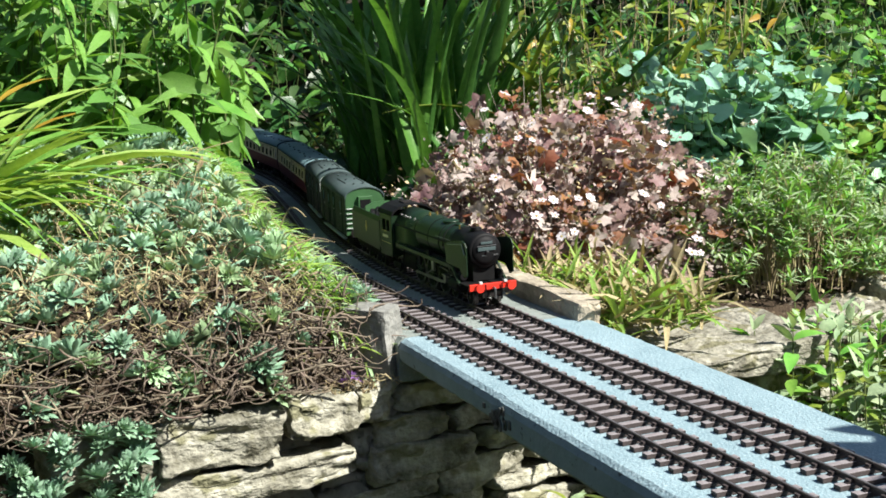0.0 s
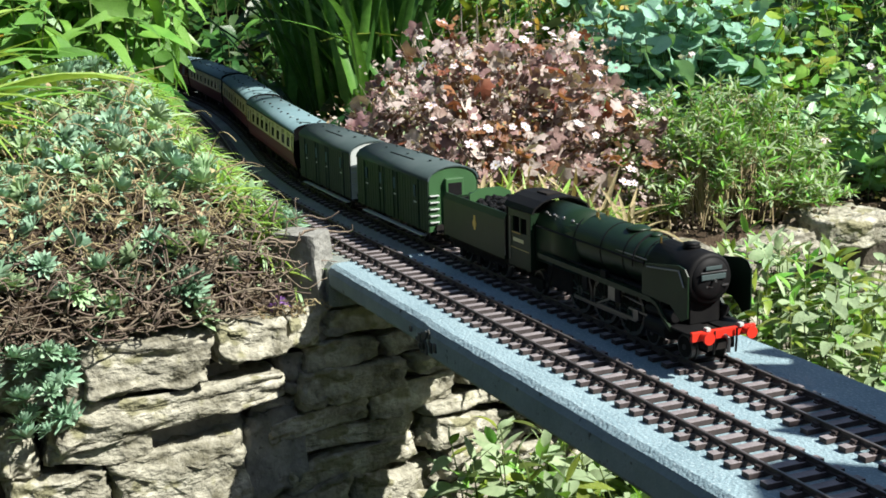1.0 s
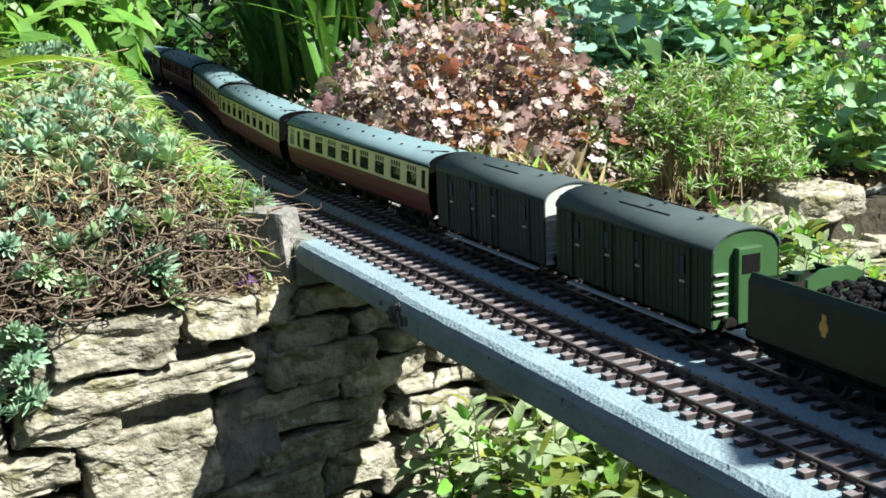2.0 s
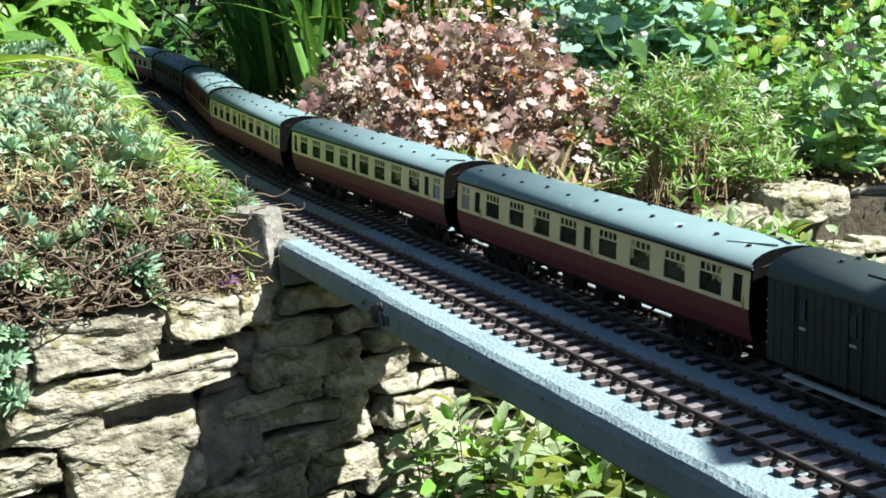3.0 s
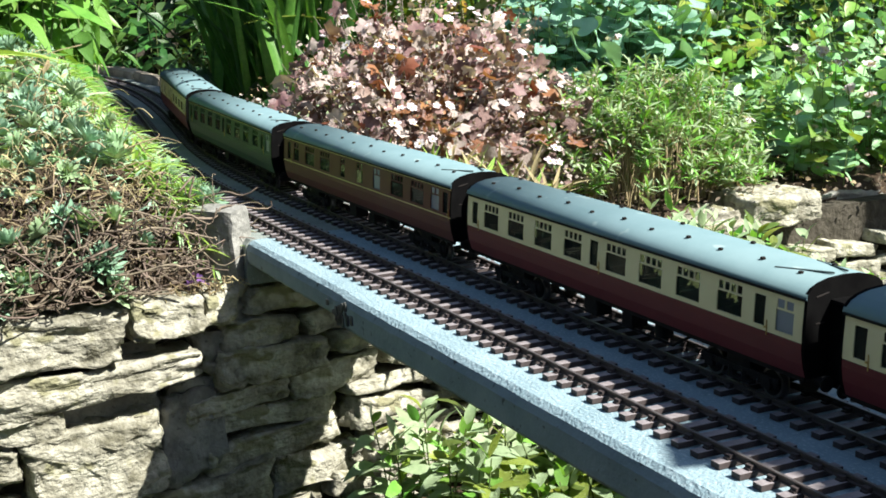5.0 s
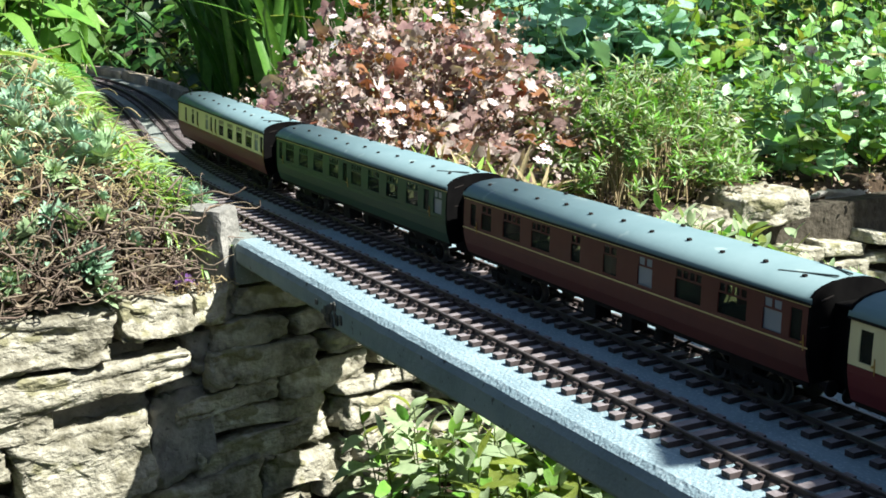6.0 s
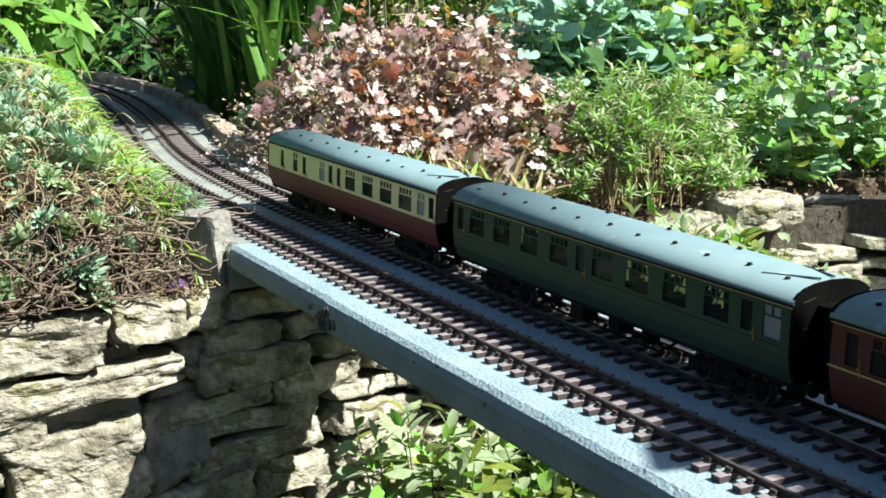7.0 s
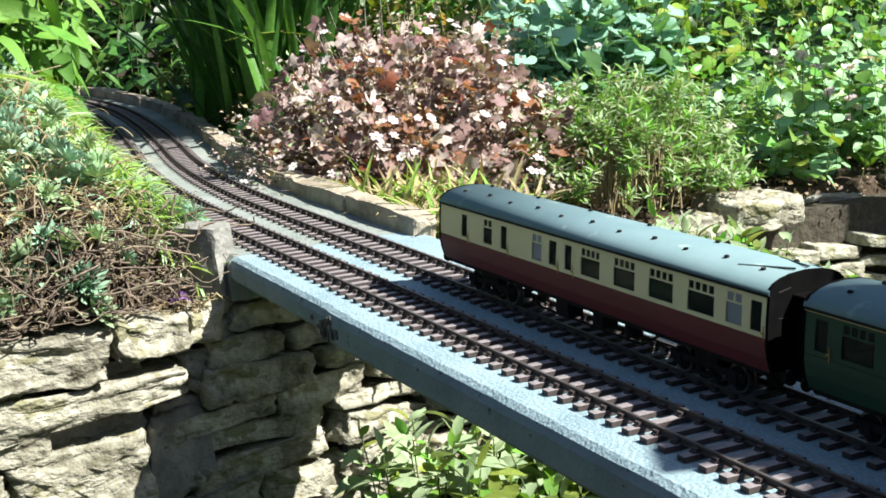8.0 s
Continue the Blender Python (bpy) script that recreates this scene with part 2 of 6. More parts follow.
def trackbed():
    rings = []
    for s in np.arange(0.3185, 4.3, 0.04):
        ring = []
        for off, z in ((-0.058, -0.05), (-0.058, -0.006), (-0.052, 0), (0.0, 0.0), (0.042, 0.0), (0.085, 0.0), (0.16, 0), (0.168, -0.005), (0.168, -0.05)):
            p, _ = line_at(s, off)
            ring.append((p.x, p.y, z))
        rings.append(ring)
    ob = part("trackbed", loft(rings, True), M["bed"])
    tagged(ob, "weathered grey concrete trackbed along the bank", "trackbed", kind="structure")


trackbed()


def bridge():
    root = thing("bridge", "pale blue-grey gritty concrete bridge slab spanning between stone abutments", "bridge", kind="structure")
    for x0, x1, low, side in ((-0.318, -0.048, -0.027, 0.0), (-0.047, 1.25, -0.033, 0.002)):
        n = 60
        rings = []
        for i in range(n + 1):
            x = x0 + (x1 - x0) * i / n
            ring = []
            for k, (y, z) in enumerate(((-0.054 - side, low), (-0.057 - side, low + 0.004), (-0.0575 - side, -0.010), (-0.055 - side, -0.004), (-0.050 - side, -0.0005), (-0.04, 0.0), (0.165, 0.0), (0.172, -0.003), (0.175, -0.009), (0.173, low))):
                w = 0.0009 * noise.noise(Vector((x * 70, k * 3.1, 0)))
                ring.append((x, y + w, z + w * (0.4 if k not in (5, 6) else 0)))
            rings.append(ring)
        bm = loft(rings, True)
        # sides and underside take the slightly darker, dark-specked tone
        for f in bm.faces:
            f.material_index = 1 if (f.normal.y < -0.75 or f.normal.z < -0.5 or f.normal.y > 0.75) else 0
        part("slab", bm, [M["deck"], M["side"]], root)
    bm = bmesh.new()
    rnd = random.Random(4)
    for i in range(26):
        x, z = rnd.gauss(-0.05, 0.014), rnd.uniform(-0.026, -0.008)
        add_box(bm, x - rnd.uniform(0.001, 0.003), x + rnd.uniform(0.001, 0.003), -0.0605, -0.0588, z - rnd.uniform(0.002, 0.006), z + rnd.uniform(0.001, 0.004), 0.0003)
    part("joint_stain", bm, M["stain"], root, "dark damp crumbling joint")
    # the far abutment that carries the other end
    bm = box(1.2, 1.5, -0.2, 0.4, -0.45, -0.034, 0.01)
    tagged(part("abutment", bm, M["greystone"]), "plain grey stone abutment under the bridge end", "abutment", kind="structure")


bridge()


# ---- stones ----
def stone_mesh(w, h, d, seed, rough=0.13, cuts=5):
    """A rough block, its front in +x; w along y, h along z, d along x."""
    bm = bmesh.new()
    bmesh.ops.create_cube(bm, size=2)
    bmesh.ops.subdivide_edges(bm, edges=bm.edges, cuts=cuts, use_grid_fill=True)
    rnd = random.Random(seed)
    o = Vector((rnd.uniform(0, 90), rnd.uniform(0, 90), rnd.uniform(0, 90)))
    sh, tp = rnd.uniform(-0.18, 0.18), rnd.uniform(-0.22, 0.22)
    for v in bm.verts:
        c = v.co.copy()
        r = Vector([math.copysign(abs(a) ** 0.62, a) for a in c])
        r *= 1 - 0.045 * max(0, sum(abs(a) ** 4 for a in c) - 1.3) / 1.7
        q = Vector((r.x * d, r.y * w, r.z * h)) / 2
        g = min(h, 0.042)
        n1 = noise.noise_vector(q * 24 + o)
        n2 = noise.noise_vector(q * 95 + o)
        n3 = noise.noise(Vector((q.x * 30, q.y * 22, q.z * 170)) + o)
        pit = abs(noise.noise(Vector((q.x * 55, q.y * 38, q.z * 75)) + o * 2))
        q += noise.noise_vector(Vector((q.x * 9, q.y * 11, q.z * 16)) + o * 3) * g * rough * 0.9
        q += n1 * g * rough * 0.8 + n2 * g * rough * 0.7
        if c.x > 0.5:
            q.x += n3 * g * rough * 0.9 - max(0, 0.14 - pit) * g * rough * 5.5
        q.z += sh * q.y * 0.35 + tp * q.y * (q.z / h) * 0.6
        v.co = q
    return bm


def wall_x(y):
    """The face of the old wall."""
    return float(np.interp(y, [-0.8, -0.22, -0.1, 0.09, 0.2, 0.5, 0.9, 1.6], [-0.26, -0.305, -0.325, -0.372, -0.42, -0.45, -0.48, -0.50]))


wall = thing("stone_wall", "old dry-stone limestone wall with deep shadowed joints", "wall", kind="structure")


def wall_stone(y0, y1, z0, z1, seed, mat="stone", proud=0.0, depth=0.09, tilt=0.0, cuts=11):
    w, h = y1 - y0, z1 - z0
    ob = part("stone", stone_mesh(w, h, depth, seed, 0.19, cuts), M[mat], wall, smooth=True)
    yc = (y0 + y1) / 2
    slope = (wall_x(yc + 0.02) - wall_x(yc - 0.02)) / 0.04
    ob.matrix_basis = Matrix.Translation((wall_x(yc) - depth / 2 + proud, yc, (z0 + z1) / 2)) @ Matrix.Rotation(-math.atan(slope), 4, "Z") @ Matrix.Rotation(radians(tilt), 4, "X")


def stone_wall():
    rnd = random.Random(21)
    # the large stones left of the bridge
    wall_stone(-0.335, -0.207, -0.099, -0.047, 1, proud=0.030, tilt=1)
    wall_stone(-0.203, -0.120, -0.086, -0.045, 2, proud=0.026)
    wall_stone(-0.118, -0.077, -0.084, -0.049, 3, proud=0.018)
    wall_stone(-0.375, -0.122, -0.146, -0.107, 4, proud=0.024, tilt=5)
    wall_stone(-0.380, -0.273, -0.171, -0.146, 5, proud=0.014, tilt=-4)
    wall_stone(-0.312, -0.168, -0.268, -0.172, 6, proud=0.020, tilt=8)
    wall_stone(-0.450, -0.338, -0.105, -0.050, 7, proud=0.014)
    wall_stone(-0.172, -0.100, -0.262, -0.160, 8, "greystone", proud=-0.002)
    wall_stone(-0.420, -0.318, -0.225, -0.180, 9, proud=0.010)
    wall_stone(-0.125, -0.072, -0.142, -0.098, 13, "greystone", proud=-0.004)
    wall_stone(-0.160, -0.090, -0.178, -0.148, 14, "greystone", proud=-0.012)
    wall_stone(-0.290, -0.165, -0.112, -0.094, 15, "greystone", proud=-0.016)
    wall_stone(-0.300, -0.165, -0.176, -0.150, 16, "greystone", proud=-0.016)
    wall_stone(-0.095, -0.045, -0.112, -0.056, 10, "greystone", proud=-0.004)
    wall_stone(-0.30, -0.18, -0.310, -0.272, 11, proud=0.010)
    wall_stone(-0.45, -0.32, -0.300, -0.232, 12, proud=0.012)
    wall_stone(-0.430, -0.385, -0.176, -0.112, 17, proud=0.006)
    # courses under and beyond the bridge
    z = -0.030
    row = 0
    while z > -0.42:
        h = rnd.uniform(0.026, 0.044)
        y = rnd.uniform(-0.115, -0.09) if z > -0.16 else rnd.uniform(-0.16, -0.12)
        if z < -0.27:
            y = -0.5
        if z > -0.08:
            y = -0.068
        while y < 1.55:
            w = rnd.uniform(0.09, 0.20) if y < 0.25 else rnd.uniform(0.07, 0.15)
            top = z if y < 0.17 else z - 0.075 - 0.05 * min(max((y - 0.3) / 0.3, 0), 1)
            wall_stone(y, y + w, top - h + (0.003 if y < 0.02 else 0.010), top + rnd.uniform(-0.003, 0.004), 100 + row, proud=rnd.uniform(-0.010, 0.014) + (0 if y < 0.02 else 0.012), tilt=rnd.uniform(-2, 5) - (0 if y < 0.02 else 8), cuts=9 if y < 0.3 else 5)
            y += w
            row += 1
        z -= h
    # cap stones on the right
    wall_stone(0.275, 0.50, -0.098, -0.058, 300, proud=0.17, depth=0.22, cuts=8)
    wall_stone(0.30, 0.44, -0.135, -0.100, 304, proud=0.13, depth=0.16, cuts=6)
    wall_stone(0.44, 0.55, -0.140, -0.103, 305, proud=0.12, depth=0.16, cuts=6)
    wall_stone(0.745, 0.885, -0.104, -0.060, 301, proud=0.02, depth=0.10, cuts=9)
    wall_stone(0.90, 1.10, -0.135, -0.085, 302, "greystone", proud=-0.06, depth=0.14)
    wall_stone(0.62, 0.73, -0.122, -0.086, 303, proud=0.02, depth=0.12, cuts=8)
    # earth packed behind
    bm = bmesh.new()
    vs = []
    ys = [-0.8, -0.3, -0.1, 0.09, 0.2, 0.5, 0.9, 1.6]
    for y in ys:
        zt = -0.065 if y < -0.06 else (-0.03 if y < 0.2 else -0.10)
        vs.append((bm.verts.new((wall_x(y) - 0.028, y, zt)), bm.verts.new((wall_x(y) - 0.028, y, -0.46)), bm.verts.new((wall_x(y) - 0.12, y, zt)), bm.verts.new((wall_x(y) - 0.12, y, -0.46))))
    for a, b in zip(vs, vs[1:]):
        for i, j in ((0, 1), (0, 2), (2, 3)):
            bm.faces.new((a[i], a[j], b[j], b[i]))
    bmesh.ops.recalc_face_normals(bm, faces=bm.faces)
    part("earth_core", bm, M["mortar"], wall)


stone_wall()

# the upright stone at the bridge's corner
bm = stone_mesh(0.036, 0.096, 0.058, 77, 0.05, 9)
post = part("corner_stone", bm, M["greystone"])
post.matrix_basis = pose(-0.352, -0.0756, -0.014, 3, -2, 40)
tagged(post, "squared grey stone standing at the bridge corner", "stone")


def kerb():
    root = thing("kerb", "low sandstone kerb along the outer track", "kerb", kind="structure")
    rnd = random.Random(5)
    s, i = 0.285, 0
    while s < 3.4:
        n = rnd.uniform(0.14, 0.24)
        p, h = line_at(s + n / 2, 0.166)
        ob = part("kerb_stone", stone_mesh(0.030, 0.036, n * 0.99, 500 + i, 0.13, 6), M["kerb"], root)
        ob.matrix_basis = Matrix.Translation((p.x, p.y, 0.0035)) @ Matrix.Rotation(-h, 4, "Z")
        s += n
        i += 1


kerb()


# ---- tracks ----
def sleeper_bm():
    bm = bmesh.new()
    add_box(bm, -0.0039, 0.0039, -0.0300, 0.0300, 0.0002, 0.0042, 0.0004)
    for y in (-0.0168, 0.0168):
        for k in (-1, 1):
            add_box(bm, -0.0026, 0.0026, y + k * 0.0026 - 0.0016, y + k * 0.0026 + 0.0016, 0.004, 0.0072, 0, 1)
        add_box(bm, -0.0022, 0.0022, y - 0.0054, y + 0.0054, 0.004, 0.0054, 0, 1)
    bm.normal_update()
    for f in bm.faces:                                          # only upward faces keep the paler plastic
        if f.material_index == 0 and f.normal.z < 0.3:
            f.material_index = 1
    return bm


def track(off, name_label):
    root = thing("railway_track", name_label, "railway track", "pair of tracks")
    first = None
    rnd = random.Random(int(off * 1000))
    s = -1.0 + (0.0 if off == 0 else 0.0075)
    while s < 3.9:
        p, h = line_at(s, off)
        m = Matrix.Translation((p.x, p.y, 0)) @ Matrix.Rotation(-h + rnd.gauss(0, 0.008), 4, "Z")
        if first is None:
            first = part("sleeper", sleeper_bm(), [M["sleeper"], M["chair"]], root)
            first.matrix_basis = m
        else:
            again(first, root, m)
        s += PITCH
    prof = ((-0.0016, 0.0044), (-0.0016, 0.0052), (-0.0006, 0.0056), (-0.0006, 0.0074), (-0.0013, 0.0077), (-0.0013, 0.0088), (-0.0009, 0.0091), (0.0009, 0.0091), (0.0013, 0.0088), (0.0013, 0.0077), (0.0006, 0.0074), (0.0006, 0.0056), (0.0016, 0.0052), (0.0016, 0.0044))
    for side in (-0.0168, 0.0168):
        rings = []
        for s in [-1.25] + list(np.arange(0.3, 4.1, 0.03)):
            ring = []
            for a, z in prof:
                p, _ = line_at(s, off + side + a)
                ring.append((p.x, p.y, z))
            rings.append(ring)
        bm = loft(rings, True)
        for f in bm.faces:
            if f.normal.z > 0.9 and f.calc_center_median().z > 0.0088:
                f.material_index = 1
        part("rail", bm, [M["rail"], M["railhead"]], root)
    return root


track(0.0, "brown plastic-sleepered model railway track with dark rails")
track(SPACING, "brown plastic-sleepered model railway track under the train")


# ---- the train ----
def wheelset(parent, x, r, spoked=False, width=0.032):
    """One axle with its two wheels."""
    for y in (-width / 2, width / 2):
        bm = bmesh.new()
        k = 1 if y > 0 else -1
        add_tube(bm, (x, y - 0.0022 * k, r), (x, y + 0.0022 * k, r), r, seg=24, mat=0)
        add_tube(bm, (x, y - 0.003 * k, r), (x, y - 0.0018 * k, r), r + 0.0014, seg=24, mat=0)
        add_tube(bm, (x, y + 0.0021 * k, r), (x, y + 0.0026 * k, r), r * 0.82, seg=24, mat=1)
        add_tube(bm, (x, y + 0.0025 * k, r), (x, y + 0.0034 * k, r), r * 0.22, seg=10, mat=0)
        if spoked:
            w = part("wheel", bm, [M["wheel"], M["grime"]], parent, "worn steel driving wheel with green spokes")
            spoke = None
            for i in range(12):
                m = Matrix.Translation((x, y + 0.003 * k, r)) @ Matrix.Rotation(i * math.pi / 6, 4, "Y")
                if spoke is None:
                    spoke = part("spoke", tube((0, 0, 0), (0, 0, r * 0.85), 0.0007, seg=5), M["locogreen"], w)
                    spoke.matrix_basis = m
                else:
                    again(spoke, w, m)
            continue
        part("wheel", bm, [M["wheel"], M["grime"]], parent, "worn steel wheel")
    part("axle", tube((x, -width / 2, r), (x, width / 2, r), 0.0022, seg=8), M["grime"], parent)


def bogie(parent, x):
    bm = bmesh.new()
    for y in (-0.0215, 0.0215):
        add_box(bm, x - 0.038, x + 0.038, y - 0.0015, y + 0.0015, 0.011, 0.016, 0.0006)
        for dx in (-0.030, 0.030):
            add_box(bm, x + dx - 0.0045, x + dx + 0.0045, y - 0.0028, y + 0.0028, 0.007, 0.015, 0.0008)
            for k in (-0.008, 0.008):
                add_tube(bm, (x + dx + k, y, 0.009), (x + dx + k, y, 0.016), 0.0018, seg=8)
        add_tube(bm, (x - 0.007, y, 0.007), (x - 0.007, y, 0.014), 0.003, seg=8)
        add_tube(bm, (x + 0.007, y, 0.007), (x + 0.007, y, 0.014), 0.003, seg=8)
        add_box(bm, x - 0.014, x + 0.014, y - 0.0026, y + 0.0026, 0.0055, 0.0075)
    add_box(bm, x - 0.012, x + 0.012, -0.022, 0.022, 0.012, 0.0272)
    b = part("bogie", bm, M["grime"], parent)
    for dx in (-0.030, 0.030):
        wheelset(b, x + dx, 0.0105)
    return b


def buffers(parent, x, way, z=0.0245, mat="grime", head=0.0052):
    for y in (-0.020, 0.020):
        bm = tube((x, y, z), (x + way * 0.008, y, z), 0.0028, seg=12)
        add_tube(bm, (x + way * 0.008, y, z), (x + way * 0.0095, y, z), head, seg=16)
        part("buffer", bm, M[mat], parent)


def coupling(parent, x, way):
    bm = box(min(x, x + way * 0.013), max(x, x + way * 0.013), -0.0025, 0.0025, 0.0165, 0.0195, 0.0006)
    add_tube(bm, (x + way * 0.011, 0, 0.010), (x + way * 0.011, 0, 0.026), 0.0014, seg=8)
    part("coupling_hook", bm, M["steel"], parent, "bright steel coupling hook")


def side_y(z):
    """Half width of the coach's side at a height."""
    return float(np.interp(z, [0.0268, 0.036, 0.045, 0.060, 0.078], [0.0284, 0.0311, 0.0324, 0.0320, 0.0306]))


FOOT = 0.0268
WAIST, CANT, SILL, HEAD, SLOT0, SLOT1 = 0.0498, 0.0772, 0.0528, 0.0668, 0.0680, 0.0736
LEN = 0.447


def openings(kind):
    """Windows of a side as (start, end) shares of the length and their kind."""
    if kind == "brake":
        return [(0.092, 0.115, "door"), (0.181, 0.215, "small"), (0.248, 0.271, "door"), (0.362, 0.396, "frost"), (0.42, 0.445, "door"), (0.472, 0.494, "door"),
                (0.523, 0.581, "bay"), (0.621, 0.681, "bay"), (0.719, 0.782, "bay"), (0.818, 0.882, "bay"), (0.909, 0.945, "frost"), (0.963, 0.987, "door")]
    if kind == "turned":
        return [(1 - b, 1 - a, what) for a, b, what in openings("open")[::-1]]
    if kind == "buffet":
        return [(0.03, 0.052, "door"), (0.075, 0.115, "small"), (0.16, 0.225, "bay"), (0.265, 0.33, "bay"), (0.40, 0.43, "small"), (0.50, 0.54, "small"), (0.60, 0.64, "frost"),
                (0.70, 0.765, "bay"), (0.805, 0.87, "bay"), (0.905, 0.945, "frost"), (0.962, 0.985, "door")]
    return [(0.022, 0.045, "door"), (0.072, 0.13, "bay"), (0.168, 0.228, "bay"), (0.268, 0.329, "bay"), (0.371, 0.43, "bay"), (0.456, 0.481, "door"),
            (0.506, 0.566, "bay"), (0.604, 0.667, "bay"), (0.705, 0.765, "bay"), (0.808, 0.866, "bay"), (0.893, 0.917, "door"), (0.94, 0.978, "frost")]


def panel(bm, sgn, x0, x1, z0, z1, mat=0, thick=0.0009):
    """A rectangle of the side's skin, following its curve."""
    zs = [z0] + [z for z in (0.036, 0.045, 0.060) if z0 < z < z1] + [z1]
    outer = [(bm.verts.new((x0, sgn * side_y(z), z)), bm.verts.new((x1, sgn * side_y(z), z))) for z in zs]
    inner = [(bm.verts.new((x0, sgn * (side_y(z) - thick), z)), bm.verts.new((x1, sgn * (side_y(z) - thick), z))) for z in zs]
    for a, b in zip(outer, outer[1:]):
        bm.faces.new((a[0], a[1], b[1], b[0])).material_index = mat
    for a, b in zip(inner, inner[1:]):
        bm.faces.new((a[0], b[0], b[1], a[1])).material_index = mat
    for o, i in zip(outer, inner):
        if o is outer[0] or o is outer[-1]:
            bm.faces.new((o[0], i[0], i[1], o[1])).material_index = mat
    for k in (0, 1):
        ring = [o[k] for o in outer] + [i[k] for i in inner[::-1]]
        bm.faces.new(ring).material_index = mat


def coach(label, upper, lower, layout, lined=False, yellow=False):
    root = thing("railway_coach", label, "railway coach", "coaches of the train")
    xs = lambda f: -LEN + f * LEN
    spans = openings(layout)
    for sgn in (-1, 1):
        low = bmesh.new()
        panel(low, sgn, -LEN + 0.0012, -0.0012, FOOT, WAIST - 0.0004)
        part("lower_side", low, M[lower], root)
        up = bmesh.new()
        panel(up, sgn, -LEN + 0.0012, -0.0012, WAIST, SILL)
        last = 0.0012 / LEN
        for a, b, kind in spans:
            panel(up, sgn, xs(last), xs(a), SILL, CANT)
            last = b
            if kind in ("bay", "frost", "small"):
                n = {"bay": 4, "frost": 2, "small": 2}[kind]
                panel(up, sgn, xs(a), xs(b), HEAD, SLOT0)
                panel(up, sgn, xs(a), xs(b), SLOT1, CANT)
                w = (b - a) / n
                for i in range(n):
                    panel(up, sgn, xs(a + i * w), xs(a + i * w + w * 0.11), SLOT0, SLOT1)
                    panel(up, sgn, xs(a + (i + 1) * w - w * 0.11), xs(a + (i + 1) * w), SLOT0, SLOT1)
            else:
                panel(up, sgn, xs(a), xs(b), 0.0725, CANT)
        panel(up, sgn, xs(last), -0.0012, SILL, CANT)
        bmesh.ops.remove_doubles(up, verts=up.verts, dist=1e-7)
        bmesh.ops.recalc_face_normals(up, faces=up.faces)
        part("upper_side", up, M[upper], root)
        for a, b, kind in spans:
            bm = bmesh.new()
            y = sgn * (side_y(0.062) - 0.0014)
            add_box(bm, xs(a) - 0.0012, xs(b) + 0.0012, y - 0.0002, y + 0.0002, SILL - 0.001, SLOT1 + 0.001)
            pane = part("window_pane", bm, M["frost" if kind == "frost" else "glass"], root, "frosted pane" if kind == "frost" else "")
            pane.visible_shadow = False
            if kind == "door":
                bm = tube((xs(b) + 0.0014, sgn * 0.0322, WAIST + 0.003), (xs(b) + 0.0014, sgn * 0.0334, WAIST + 0.003), 0.0007, seg=8)
                add_tube(bm, (xs(b) + 0.0028, sgn * 0.0326, WAIST - 0.002), (xs(b) + 0.0028, sgn * 0.0326, WAIST + 0.008), 0.0004, seg=6)
                part("door_handle", bm, M["brass"], root, "small brass door handle")
        for z, on in ((WAIST, lined), (CANT - 0.001, lined or yellow)):
            if on:
                part("lining", box(-LEN, 0, sgn * side_y(z) - 0.0003, sgn * side_y(z) + 0.0003, z - 0.0005, z + 0.0005), M["line"], root, "thin straw line")
        part("gutter", box(-LEN, 0, sgn * 0.0310 - 0.0008, sgn * 0.0310 + 0.0008, CANT - 0.0006, CANT + 0.0012), M["black"], root)
    # roof
    prof = [(0.0316, CANT + 0.001), (0.0305, CANT + 0.0043), (0.0272, CANT + 0.0076), (0.0215, CANT + 0.0103), (0.0130, CANT + 0.0123), (0.0, CANT + 0.0132)]
    ring = [(-y, z) for y, z in prof] + [(y, z) for y, z in prof[-2::-1]]
    bm = loft([[(x, y, z) for y, z in ring] + [(x, y * 0.95, z - 0.0012) for y, z in ring[::-1]] for x in (-LEN - 0.0008, 0.0008)], True)
    roof = part("roof", bm, M["roof"], root, smooth=False)
    for p in roof.data.polygons:
        p.use_smooth = len(p.vertices) == 4
    for i in range(11):
        x = -LEN * (0.05 + 0.09 * i)
        for y in ((-0.013,) if i % 2 else (-0.016, 0.012)):
            z = CANT + 0.0132 - 0.0132 * (abs(y) / 0.0316) ** 2.2
            bm = tube((x, y, z - 0.001), (x, y, z + 0.0014), 0.0012, 0.0012, 8)
            add_tube(bm, (x, y, z + 0.0012), (x, y, z + 0.0026), 0.0021, 0.0016, 8)
            part("roof_vent", bm, M["grime"], roof)
    bm = bmesh.new()
    for y in (-0.0055, 0.0055):
        add_tube(bm, (-0.045, y * 3.2, CANT + 0.0112), (-0.004, y, CANT + 0.0140), 0.0007, seg=6)
    part("roof_pipe", bm, M["vanroof"], roof)
    # ends, gangways, interior, underframe
    for x, way in ((0, 1), (-LEN, -1)):
        pts = [(-0.0286, FOOT), (-0.0313, 0.036), (-0.0326, 0.045), (-0.0322, 0.060), (-0.0309, CANT)] + [(-y, z) for y, z in prof[1:]] + [(y, z) for y, z in prof[-2:0:-1]] + [(0.0309, CANT), (0.0322, 0.060), (0.0326, 0.045), (0.0313, 0.036), (0.0286, FOOT)]
        bm = loft([[(x - way * 0.0014, y, z + 0.0002) for y, z in pts], [(x + way * 0.0012, y, z + 0.0002) for y, z in pts]], True)
        end = part("end_panel", bm, M["matt"], root, "matt black end")
        bm = bmesh.new()
        w = 0.0125
        a, b = sorted((x, x + way * 0.0125))
